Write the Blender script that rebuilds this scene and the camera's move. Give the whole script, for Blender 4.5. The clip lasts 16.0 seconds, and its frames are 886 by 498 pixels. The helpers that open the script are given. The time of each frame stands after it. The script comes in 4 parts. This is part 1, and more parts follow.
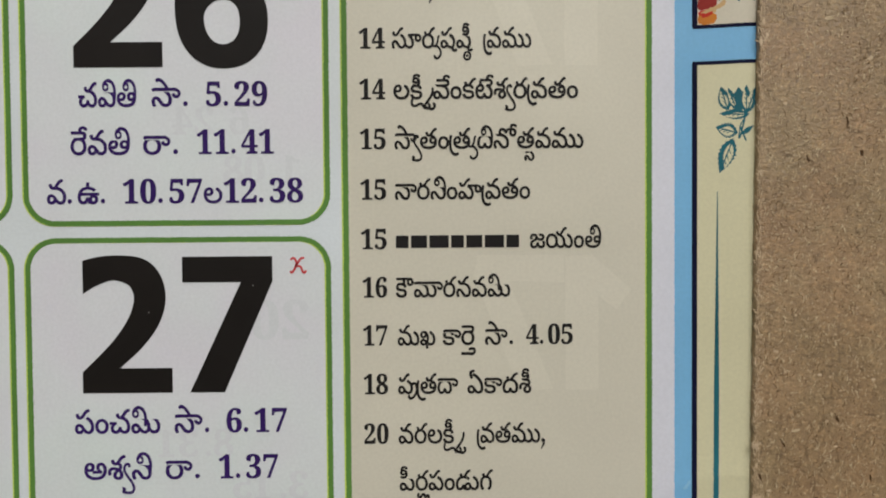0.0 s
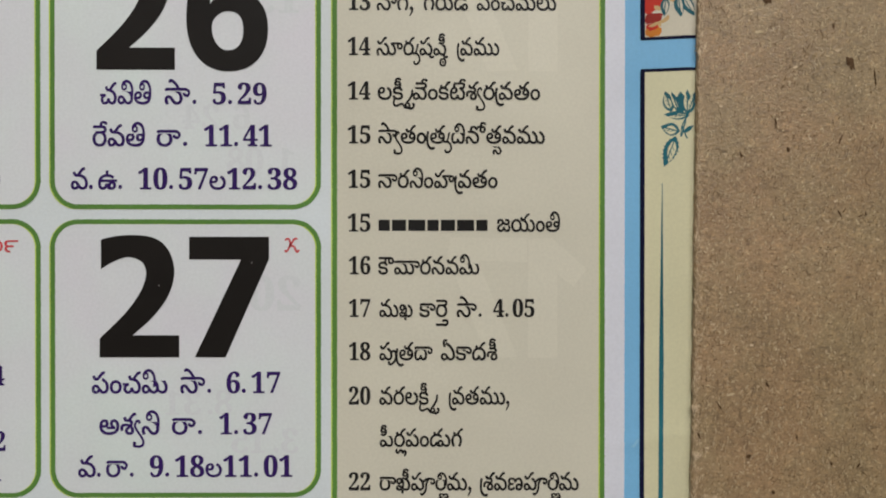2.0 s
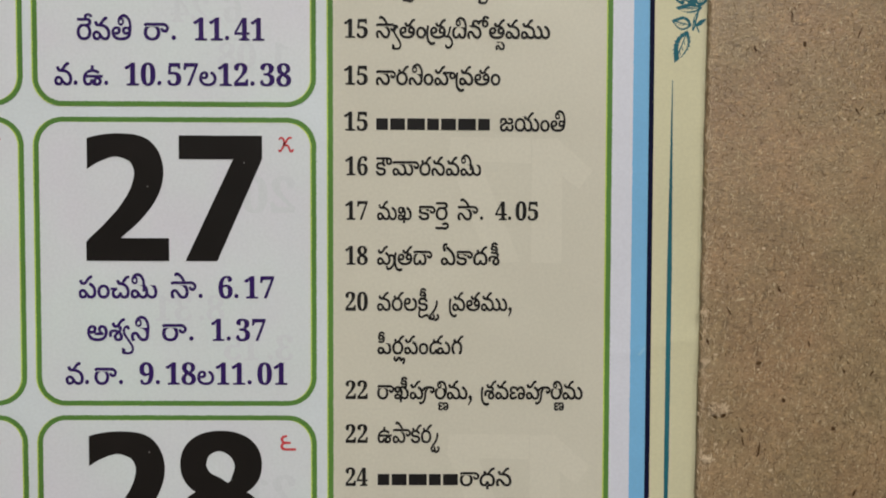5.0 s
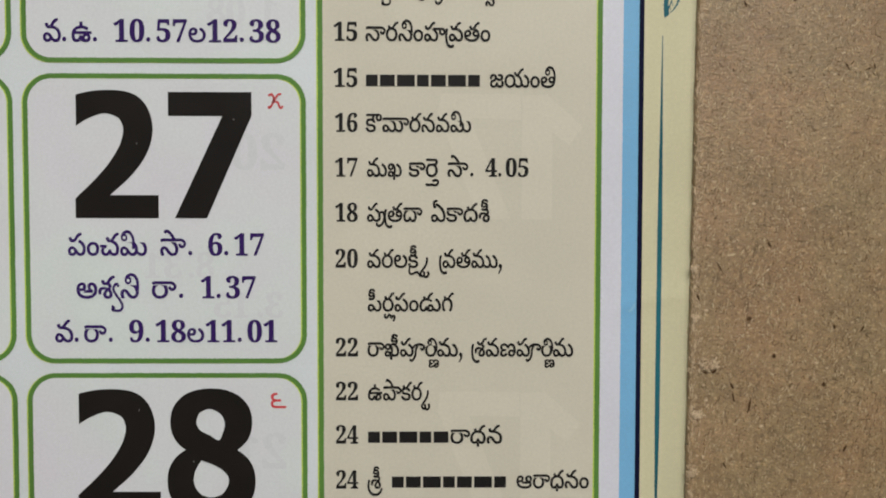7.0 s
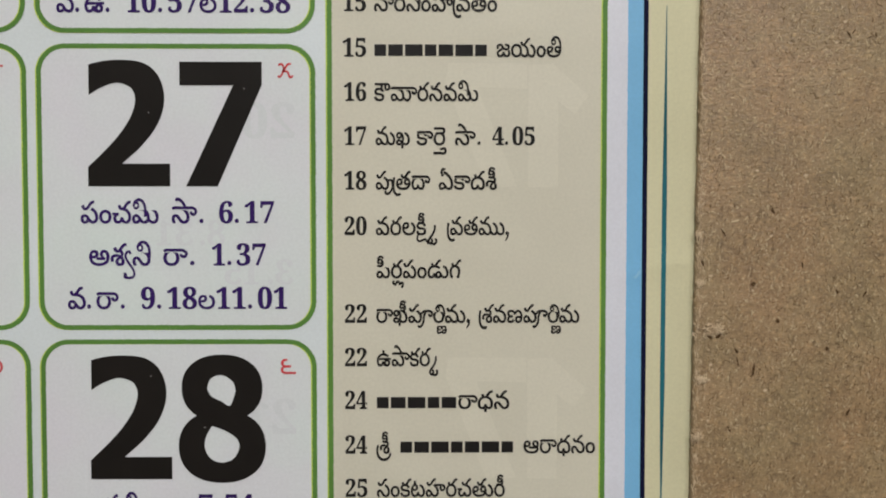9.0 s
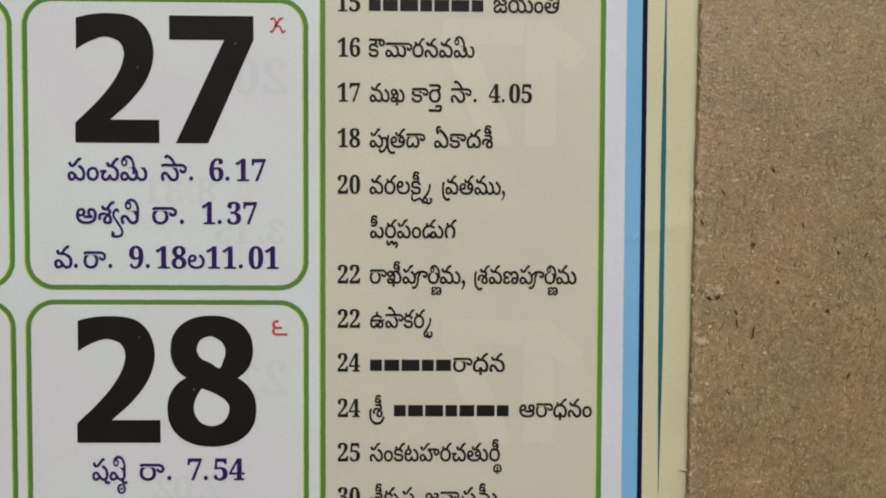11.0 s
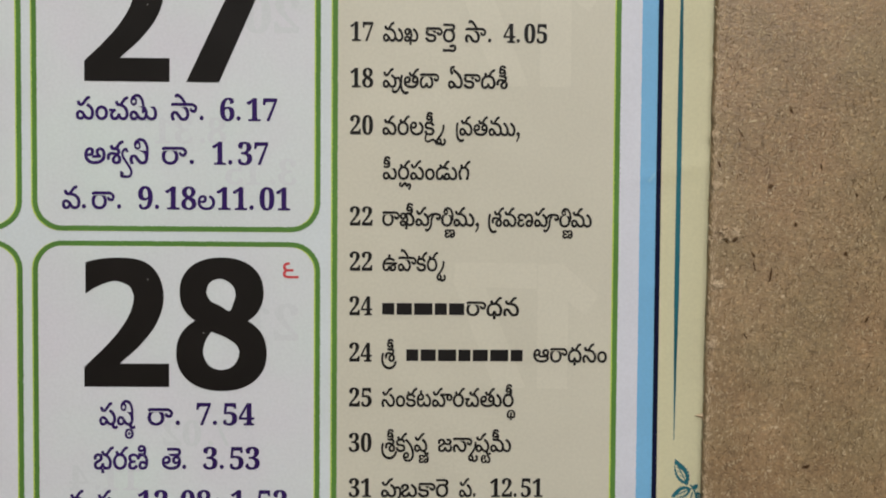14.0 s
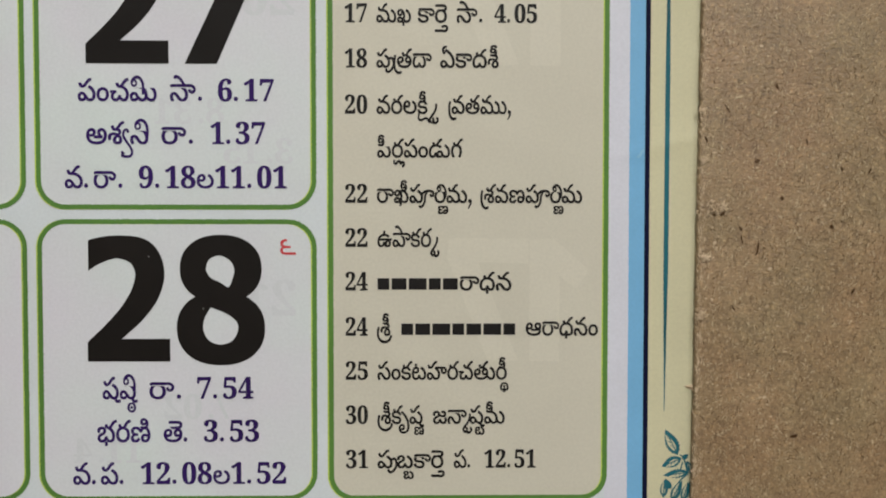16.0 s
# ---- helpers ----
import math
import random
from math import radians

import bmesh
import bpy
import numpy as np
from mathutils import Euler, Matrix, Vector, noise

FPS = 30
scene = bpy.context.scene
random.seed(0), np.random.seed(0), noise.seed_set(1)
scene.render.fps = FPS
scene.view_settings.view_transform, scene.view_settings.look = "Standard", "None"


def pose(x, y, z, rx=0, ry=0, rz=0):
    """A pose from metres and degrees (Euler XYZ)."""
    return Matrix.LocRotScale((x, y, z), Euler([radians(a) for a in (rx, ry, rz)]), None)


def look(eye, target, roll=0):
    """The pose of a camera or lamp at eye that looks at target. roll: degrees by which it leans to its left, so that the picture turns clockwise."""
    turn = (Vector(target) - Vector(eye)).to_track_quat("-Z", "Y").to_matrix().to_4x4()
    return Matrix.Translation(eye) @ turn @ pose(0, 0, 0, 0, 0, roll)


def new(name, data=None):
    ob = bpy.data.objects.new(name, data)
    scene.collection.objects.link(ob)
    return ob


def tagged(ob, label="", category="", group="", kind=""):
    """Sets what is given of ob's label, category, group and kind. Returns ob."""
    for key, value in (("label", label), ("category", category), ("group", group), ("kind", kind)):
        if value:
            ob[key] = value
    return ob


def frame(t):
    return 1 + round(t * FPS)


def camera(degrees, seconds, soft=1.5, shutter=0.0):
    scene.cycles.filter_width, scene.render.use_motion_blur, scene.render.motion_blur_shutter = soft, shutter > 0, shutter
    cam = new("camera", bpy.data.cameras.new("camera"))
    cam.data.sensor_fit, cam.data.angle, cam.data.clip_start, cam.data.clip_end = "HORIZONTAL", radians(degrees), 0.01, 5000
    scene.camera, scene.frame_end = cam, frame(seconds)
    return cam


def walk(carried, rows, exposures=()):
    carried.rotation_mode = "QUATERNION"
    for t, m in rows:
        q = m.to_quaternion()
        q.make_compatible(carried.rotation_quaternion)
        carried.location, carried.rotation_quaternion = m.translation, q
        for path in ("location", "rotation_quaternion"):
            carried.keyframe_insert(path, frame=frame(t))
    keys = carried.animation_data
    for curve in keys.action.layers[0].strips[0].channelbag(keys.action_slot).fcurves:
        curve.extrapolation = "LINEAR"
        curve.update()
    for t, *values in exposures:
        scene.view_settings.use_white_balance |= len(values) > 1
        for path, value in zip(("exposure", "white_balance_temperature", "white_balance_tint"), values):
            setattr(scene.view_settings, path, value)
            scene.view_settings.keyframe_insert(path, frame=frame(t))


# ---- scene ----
cam = camera(65.0, 16.0, soft=1.9)
# seconds, millimetres right / up the page / above it, degrees of tilt, lean and turn; the camera looks down on the page
ROWS = [
    (0, 43.106, 19.224, 83.812, -1.378, -0.293, -0.456),
    (0.5, 43.475, 18.928, 89.027, -1.355, -0.612, -0.393),
    (1, 46.585, 19.108, 95.603, -0.735, -0.135, -0.600),
    (1.5, 45.861, 16.495, 95.436, -0.194, -0.137, 0.012),
    (2, 46.035, 15.296, 94.871, -0.255, -0.360, 0.030),
    (2.5, 46.823, 12.729, 94.377, -0.389, -0.470, 0.293),
    (3, 45.881, 11.139, 92.950, -0.448, -0.882, 0.328),
    (3.5, 46.106, 8.770, 92.000, -0.573, -0.729, 0.258),
    (4, 45.004, 7.269, 91.832, -1.175, -0.574, 0.249),
    (6.5, 47.584, 0.462, 90.800, -1.933, -0.407, 0.098),
    (7, 47.107, -0.893, 91.447, -1.867, -0.514, 0.100),
    (7.5, 46.880, -2.479, 91.594, -1.818, -0.547, 0.224),
    (8, 46.450, -3.632, 91.781, -1.920, -0.625, 0.105),
    (8.5, 45.853, -3.789, 92.582, -1.961, -0.574, 0.004),
    (9, 46.079, -5.510, 92.808, -1.666, -0.515, 0.011),
    (11.5, 46.157, -12.157, 91.014, -1.714, -0.936, 0.280),
    (12, 46.061, -13.852, 91.192, -1.699, -0.907, 0.315),
    (12.5, 45.252, -15.178, 90.636, -1.632, -0.857, 0.419),
    (13, 45.266, -16.012, 90.597, -1.667, -0.887, 0.459),
    (13.5, 44.481, -17.249, 90.497, -1.698, -0.933, 0.552),
    (14, 44.132, -18.725, 90.157, -1.473, -1.096, 0.428),
    (14.5, 43.664, -19.242, 91.643, -1.490, -0.702, 0.233),
    (15, 44.133, -20.243, 91.549, -1.457, -0.777, 0.147),
    (15.5, 44.732, -20.762, 91.534, -1.347, -0.743, 0.170),
    (16, 45.548, -21.799, 92.271, -1.489, -0.735, 0.031),
]
walk(cam, [(t, pose(x / 1000, y / 1000, z / 1000, rx, ry, rz)) for t, x, y, z, rx, ry, rz in ROWS], [(0, 0.0), (4, 0.0), (7, 0.09), (16, 0.09)])

# ---- light: overcast sky, and an area lamp added in an unseen, assumed window ----
world = bpy.data.worlds.new("sky")
scene.world = world
world.use_nodes = True
wn = world.node_tree.nodes
sky = wn.new("ShaderNodeTexSky")
sky.sky_type, sky.sun_disc = "NISHITA", False
sky.sun_elevation, sky.sun_rotation = radians(45), radians(20)
wn["Background"].inputs["Strength"].default_value = 0.1
world.node_tree.links.new(sky.outputs["Color"], wn["Background"].inputs["Color"])
sun = new("sun", bpy.data.lights.new("sun", "SUN"))
sun.data.energy, sun.data.angle, sun.data.color = 1.0, radians(15), (1.0, 0.97, 0.93)
sun.matrix_world = look((0.5, 2.0, 3.0), (0, 0, 0))
# added lamp filling the assumed wall opening; placed and tuned for brightness
ADDED_LIGHT_POWER = 15.9
lamp = new("added_area_light", bpy.data.lights.new("added_area_light", "AREA"))
lamp.data.shape, lamp.data.size, lamp.data.size_y = "RECTANGLE", 1.7, 1.3
lamp.data.energy, lamp.data.color = ADDED_LIGHT_POWER, (1.0, 0.988, 0.912)
lamp.matrix_world = look((0.4, 0.99, 1.05), (0.4, 0.0, 1.05))
scene.view_settings.exposure = 0.0

MM = 0.001
RISE = 1.6          # height by which the page lifts where the board lies on it
BOARD_TOP, BOARD_X = 2.46, 80.12


# ---- materials ----
def node_material(name, rough=0.5, spec=0.3):
    m = bpy.data.materials.new(name)
    m.use_nodes = True
    b = m.node_tree.nodes["Principled BSDF"]
    b.inputs["Roughness"].default_value = rough
    b.inputs["Specular IOR Level"].default_value = spec
    return m, m.node_tree, b


def noise_node(tree, scale, detail=4.0, rough=0.55, stretch=None):
    coord = tree.nodes.new("ShaderNodeTexCoord")
    n = tree.nodes.new("ShaderNodeTexNoise")
    n.inputs["Scale"].default_value, n.inputs["Detail"].default_value, n.inputs["Roughness"].default_value = scale, detail, rough
    src = coord.outputs["Object"]
    if stretch:
        mp = tree.nodes.new("ShaderNodeMapping")
        mp.inputs["Scale"].default_value = stretch
        mp.inputs["Rotation"].default_value = (0, 0, stretch[2])
        tree.links.new(src, mp.inputs["Vector"])
        src = mp.outputs["Vector"]
    tree.links.new(src, n.inputs["Vector"])
    return n.outputs["Fac"]


def ramp(tree, fac, stops):
    r = tree.nodes.new("ShaderNodeValToRGB")
    e = r.color_ramp.elements
    while len(e) < len(stops):
        e.new(0.5)
    for el, (p, c) in zip(e, stops):
        el.position, el.color = p, (*c, 1)
    tree.links.new(fac, r.inputs["Fac"])
    return r.outputs["Color"]


def mix(tree, a, b, fac, mode="MIX"):
    n = tree.nodes.new("ShaderNodeMix")
    n.data_type, n.blend_type = "RGBA", mode
    for sock, v in ((n.inputs["Factor"], fac), (n.inputs["A"], a), (n.inputs["B"], b)):
        if hasattr(v, "links"):
            tree.links.new(v, sock)
        else:
            sock.default_value = v if isinstance(v, float) else (*v, 1)
    return n.outputs["Result"]


def bump(tree, shader, fac, strength, distance):
    n = tree.nodes.new("ShaderNodeBump")
    n.inputs["Strength"].default_value, n.inputs["Distance"].default_value = strength, distance
    tree.links.new(fac, n.inputs["Height"])
    tree.links.new(n.outputs["Normal"], shader.inputs["Normal"])


def ink(name, col, spread=0.06, rough=0.42, spec=0.35, tint=None):
    """Printed ink on coated paper: soft clouds of tone, fine screen grain."""
    m, tree, b = node_material(name, rough, spec)
    dark = tuple(c * (1 - spread) for c in col)
    light = tuple(min(1, c * (1 + spread)) for c in (tint or col))
    clouds = ramp(tree, noise_node(tree, 38, 3), [(0.35, dark), (0.65, light)])
    grain = ramp(tree, noise_node(tree, 2600, 2), [(0.3, (0.965,) * 3), (0.7, (1.025,) * 3)])
    tree.links.new(mix(tree, clouds, grain, 1.0, "MULTIPLY"), b.inputs["Base Color"])
    bump(tree, b, mix(tree, noise_node(tree, 42, 2), noise_node(tree, 150, 2), 0.22), 0.4, 0.0016)
    return m


PAPER = ink("paper_white", (0.70, 0.74, 0.755), 0.025, tint=(0.71, 0.755, 0.79))
CELL = ink("cell_white", (0.742, 0.722, 0.780), 0.025, tint=(0.692, 0.748, 0.735))
MARGIN = ink("margin_lavender", (0.725, 0.725, 0.805), 0.03)
BEIGE = ink("list_beige", (0.658, 0.617, 0.51), 0.025)
GHOST_BEIGE = ink("list_show_through", (0.688, 0.645, 0.535), 0.02)
GHOST_CELL = ink("cell_show_through", (0.685, 0.70, 0.725), 0.02)
GREEN = ink("ink_green", (0.105, 0.235, 0.05), 0.12, 0.5, 0.2)
LIME = ink("ink_yellow_green", (0.56, 0.68, 0.12), 0.1)
BLUE = ink("ink_sky_blue", (0.205, 0.485, 0.77), 0.05)
NAVY = ink("ink_navy", (0.006, 0.007, 0.03), 0.2, 0.7, 0.1)
YELLOW = ink("ink_pale_yellow", (0.70, 0.655, 0.435), 0.03)
TEAL = ink("ink_teal", (0.018, 0.125, 0.160), 0.35, 0.5, 0.2)
BLACK = ink("ink_black", (0.011, 0.0085, 0.0075), 0.2, 0.5, 0.2)
TYPE = ink("ink_type_black", (0.013, 0.011, 0.011), 0.2, 0.5, 0.2)
VIOLET = ink("ink_violet", (0.031, 0.010, 0.105), 0.2, 0.5, 0.2)
RED = ink("ink_red", (0.62, 0.06, 0.07), 0.15)
PIC_RED = ink("picture_red", (0.62, 0.032, 0.014), 0.25, 0.5, 0.2)
PIC_ORANGE = ink("picture_orange", (0.70, 0.23, 0.025), 0.25, 0.5, 0.2)
PIC_DARK = ink("picture_crimson", (0.34, 0.022, 0.014), 0.25, 0.5, 0.2)
PIC_PALE = ink("picture_apricot", (0.66, 0.42, 0.18), 0.25)
PIC_CREAM = ink("picture_cream", (0.66, 0.60, 0.48), 0.08)


def board_material():
    """Grey-brown pulp board: blotches, fibres, light and dark specks, rough relief."""
    m, tree, b = node_material("pulp_board", 0.46, 0.8)
    base = ramp(tree, noise_node(tree, 110, 5, 0.7), [(0.3, (0.246, 0.162, 0.083)), (0.5, (0.292, 0.197, 0.104)), (0.72, (0.342, 0.236, 0.130))])
    pulp = ramp(tree, noise_node(tree, 2300, 3, 0.6), [(0.28, (0.66, 0.64, 0.61)), (0.40, (0.97, 0.97, 0.97)), (0.56, (1.06, 1.06, 1.06)), (0.68, (1.45, 1.44, 1.42))])
    col = mix(tree, base, pulp, 1.0, "MULTIPLY")
    clump = ramp(tree, noise_node(tree, 750, 4, 0.7), [(0.32, (0.83, 0.82, 0.79)), (0.5, (1.0, 1.0, 1.0)), (0.68, (1.14, 1.14, 1.12))])
    col = mix(tree, col, clump, 1.0, "MULTIPLY")
    for scale, stretch in ((1000, (1.0, 0.3, 0.4)), (1100, (0.3, 1.0, 0.7)), (1000, (1.0, 0.3, -0.9))):
        dark = ramp(tree, noise_node(tree, scale, 3, 0.6, stretch), [(0.64, (1, 1, 1)), (0.73, (0.62, 0.58, 0.52))])
        col = mix(tree, col, dark, 1.0, "MULTIPLY")
    hue = ramp(tree, noise_node(tree, 85, 4, 0.65), [(0.36, (1.075, 0.985, 0.92)), (0.64, (0.97, 0.995, 0.94))])
    col = mix(tree, col, hue, 1.0, "MULTIPLY")
    tree.links.new(col, b.inputs["Base Color"])
    bump(tree, b, noise_node(tree, 2000, 4, 0.7), 1.0, 0.00016)
    return m


BOARD = board_material()


def plain(name, a, b2, scale, rough=0.7, relief=0.0):
    m, tree, b = node_material(name, rough, 0.3)
    tree.links.new(ramp(tree, noise_node(tree, scale, 5), [(0.3, a), (0.7, b2)]), b.inputs["Base Color"])
    if relief:
        bump(tree, b, noise_node(tree, scale * 8, 4), 0.3, relief)
    return m


FIBRE_DARK = plain("fibre_dark", (0.10, 0.057, 0.024), (0.20, 0.126, 0.062), 600, 0.9)
FIBRE_LIGHT = plain("fibre_light", (0.45, 0.335, 0.20), (0.66, 0.53, 0.35), 900, 0.9)
FIBRE_BROWN = plain("fibre_brown", (0.075, 0.043, 0.019), (0.19, 0.12, 0.062), 700, 0.9)
FIBRE_TORN = plain("fibre_torn", (0.44, 0.31, 0.19), (0.68, 0.53, 0.36), 700, 0.9)
FLECK_AND_SHADE = plain("fleck_and_shade_brown", (0.055, 0.026, 0.010), (0.12, 0.066, 0.030), 1500, 0.9)
WALL = plain("wall_paint", (0.74, 0.73, 0.70), (0.80, 0.79, 0.76), 3, 0.85, 0.001)
FLOOR = plain("floor_cement", (0.30, 0.29, 0.27), (0.40, 0.385, 0.36), 4, 0.6, 0.001)
WOOD = plain("table_wood", (0.20, 0.115, 0.06), (0.32, 0.19, 0.10), 14, 0.5, 0.0005)


# ---- building helpers (millimetres on the page) ----
def lift(x):
    """The page's rise: ever steeper up to the board, then easing flat beneath it."""
    s = min(1.1, max(0.0, (x - 66.0) / 14.0))
    return RISE * (s * s if s < 0.9 else 0.81 + 1.8 * (s - 0.9) - 4.5 * (s - 0.9) ** 2)


def fold(x, y):
    """A soft fold that runs across the border."""
    if x < 66.0 or abs(y + 11.5) > 8.0:
        return 0.0
    return 0.10 * min(1.0, (x - 66.0) / 6.0) * math.exp(-((y + 11.6 - 0.22 * (x - 72.0)) / 1.3) ** 2)


def on_page(x, y, level):
    """A point printed on the page, which curls up towards the board."""
    z = lift(x) + fold(x, y)
    return ((x + (46.0 - x) * z / 92.0) * MM, y * MM, (z + level) * MM)


def thing(name, label, category, **more):
    return tagged(new(name), label, category, **more)


def part(name, verts, faces, material, parent, label=""):
    me = bpy.data.meshes.new(name)
    me.from_pydata([tuple(v) for v in verts], [], [tuple(f) for f in faces])
    me.materials.append(material)
    me.update()
    ob = new(name, me)
    ob.parent = parent
    return tagged(ob, label)


def solid(name, bm, material, parent=None, label=""):
    me = bpy.data.meshes.new(name)
    bmesh.ops.recalc_face_normals(bm, faces=bm.faces)
    bm.to_mesh(me)
    bm.free()
    me.materials.append(material)
    ob = new(name, me)
    ob.parent = parent
    return tagged(ob, label)


def box_bm(x0, x1, y0, y1, z0, z1, bevel=0.0):
    bm = bmesh.new()
    bmesh.ops.create_cube(bm, size=1, matrix=Matrix.LocRotScale(((x0 + x1) / 2, (y0 + y1) / 2, (z0 + z1) / 2), None, (x1 - x0, y1 - y0, z1 - z0)))
    if bevel:
        bmesh.ops.bevel(bm, geom=bm.edges[:], offset=bevel, segments=2, affect="EDGES")
    return bm


def sheet(x0, x1, y0, y1, level, nx, ny):
    """A rectangle of print, in a grid that can follow the curl."""
    v = [on_page(x0 + (x1 - x0) * i / nx, y0 + (y1 - y0) * j / ny, level) for j in range(ny + 1) for i in range(nx + 1)]
    f = [(j * (nx + 1) + i, j * (nx + 1) + i + 1, (j + 1) * (nx + 1) + i + 1, (j + 1) * (nx + 1) + i) for j in range(ny) for i in range(nx)]
    return v, f


def ribbon(points, widths, level, closed=False, ragged=0.042):
    """A printed line along points, with the screen's ragged edge."""
    n = len(points)
    v, f = [], []
    for i, (x, y) in enumerate(points):
        a = points[i - 1] if i or closed else points[0]
        b = points[(i + 1) % n] if i < n - 1 or closed else points[-1]
        dx, dy = b[0] - a[0], b[1] - a[1]
        d = math.hypot(dx, dy) or 1
        w = widths[i] / 2 if hasattr(widths, "__len__") else widths / 2
        rag = ragged * (0.6 * math.sin(i * 1.35) + 0.9 * noise.noise((x * 2.1, y * 2.1, 0.5))) if w > 0.1 else 0.0
        v.append(on_page(x - dy / d * (w + rag), y + dx / d * (w + rag), level))
        v.append(on_page(x + dy / d * (w - rag), y - dx / d * (w - rag), level))
    for i in range(n if closed else n - 1):
        j = (i + 1) % n
        f.append((2 * i, 2 * i + 1, 2 * j + 1, 2 * j))
    return v, f


def straight(x0, y0, x1, y1, step=0.13):
    n = max(2, int(math.hypot(x1 - x0, y1 - y0) / step))
    return [(x0 + (x1 - x0) * i / n, y0 + (y1 - y0) * i / n) for i in range(n + 1)]


def rounded(x0, x1, y0, y1, r, step=0.13):
    pts = straight(x0 + r, y0, x1 - r, y0, step)
    for cx, cy, a0, ex, ey in ((x1 - r, y0 + r, -90, x1, y1 - r), (x1 - r, y1 - r, 0, x0 + r, y1), (x0 + r, y1 - r, 90, x0, y0 + r), (x0 + r, y0 + r, 180, None, None)):
        n = max(4, int(r * 1.57 / step))
        arc = [(cx + r * math.cos(radians(a0 + 90 * i / n)), cy + r * math.sin(radians(a0 + 90 * i / n))) for i in range(1, n + 1)]
        pts += arc
        if ex is not None:
            pts += straight(arc[-1][0], arc[-1][1], ex, ey, step)[1:]
    return pts[:-1]


def filled(points, level):
    """A flat shape, fanned from its middle."""
    cx, cy = sum(p[0] for p in points) / len(points), sum(p[1] for p in points) / len(points)
    v = [on_page(x, y, level) for x, y in points] + [on_page(cx, cy, level)]
    n = len(points)
    return v, [(i, (i + 1) % n, n) for i in range(n)]


def smooth_line(ctrl, per=7):
    """Catmull-Rom through a few points."""
    c = [ctrl[0], *ctrl, ctrl[-1]]
    out = []
    for i in range(1, len(c) - 2):
        for k in range(per):
            t = k / per
            out.append(tuple(0.5 * (2 * c[i][a] + (c[i + 1][a] - c[i - 1][a]) * t + (2 * c[i - 1][a] - 5 * c[i][a] + 4 * c[i + 1][a] - c[i + 2][a]) * t * t
                       + (3 * c[i][a] - c[i - 1][a] - 3 * c[i + 1][a] + c[i + 2][a]) * t ** 3) for a in (0, 1)))
    return out + [ctrl[-1]]


from mathutils.geometry import delaunay_2d_cdt

# ---- lettering, from the built-in font's own glyphs ----
GLYPHS = {}


def heavier(ring, w):
    """A ring pushed outwards, more to the sides than up and down, as in types with thick stems."""
    out = []
    for a, p, b in zip(ring[-1:] + ring[:-1], ring, ring[1:] + ring[:1]):
        dx, dy = b[0] - a[0], b[1] - a[1]
        d = math.hypot(dx, dy) or 1
        out.append((p[0] + dy / d * w * 1.25, p[1] - dx / d * w * 0.6))
    return out


def contours(ch, weight):
    """The outlines of a character at size 1, as closed rings."""
    cu = bpy.data.curves.new("glyph", "FONT")
    cu.body, cu.resolution_u, cu.fill_mode = ch, 4, "NONE"
    ob = new("glyph", cu)
    bpy.context.view_layer.update()
    me = bpy.data.meshes.new_from_object(ob.evaluated_get(bpy.context.evaluated_depsgraph_get()))
    pts = [tuple(v.co.xy) for v in me.vertices]
    joined = {i: [] for i in range(len(pts))}
    for e in me.edges:
        a, b = e.vertices
        joined[a].append(b)
        joined[b].append(a)
    rings, done = [], set()
    for i in range(len(pts)):
        if i in done or len(joined[i]) != 2:
            continue
        ring, here = [i], min(joined[i])
        done.add(i)
        while here not in done:
            done.add(here)
            ring.append(here)
            ahead = [k for k in joined[here] if k not in done]
            if not ahead:
                break
            here = ahead[0]
        ring = [p for p, q in zip([pts[k] for k in ring], [pts[k] for k in ring[1:] + ring[:1]]) if math.dist(p, q) > 1e-5]
        if len(ring) > 2:
            rings.append(ring)
    if weight:
        area = max((sum(a[0] * b[1] - b[0] * a[1] for a, b in zip(r, r[1:] + r[:1])) for r in rings), key=abs)
        rings = [heavier(r, weight if area > 0 else -weight) for r in rings]
    bpy.data.objects.remove(ob)
    bpy.data.curves.remove(cu)
    bpy.data.meshes.remove(me)
    return rings


def winding(x, y, rings):
    n = 0
    for ring in rings:
        for (ax, ay), (bx, by) in zip(ring, ring[1:] + ring[:1]):
            if (ay <= y) != (by <= y):
                if ax + (y - ay) / (by - ay) * (bx - ax) > x:
                    n += 1 if by > ay else -1
    return n


def glyph(ch, weight=0.0):
    """Points and triangles of one character at size 1; strokes that overlap stay filled."""
    if (ch, weight) not in GLYPHS:
        rings = contours(ch, weight)
        v, e = [], []
        for ring in rings:
            o, n = len(v), len(ring)
            v += [Vector(p) for p in ring]
            e += [(o + k, o + (k + 1) % n) for k in range(n)]
        pts, _, tris, *_ = delaunay_2d_cdt(v, e, [], 0, 1e-5)
        keep = []
        for t in tris:
            c = sum((pts[k] for k in t), Vector((0, 0))) / len(t)
            if winding(c.x, c.y, rings):
                keep.append(tuple(t))
        GLYPHS[ch, weight] = [tuple(p) for p in pts], keep
    return GLYPHS[ch, weight]


def advance(ch):
    key = ("adv", ch)
    if key not in GLYPHS:
        GLYPHS[key] = max(p[0] for p in glyph(ch + "|")[0]) - max(p[0] for p in glyph("|")[0])
    return GLYPHS[key]


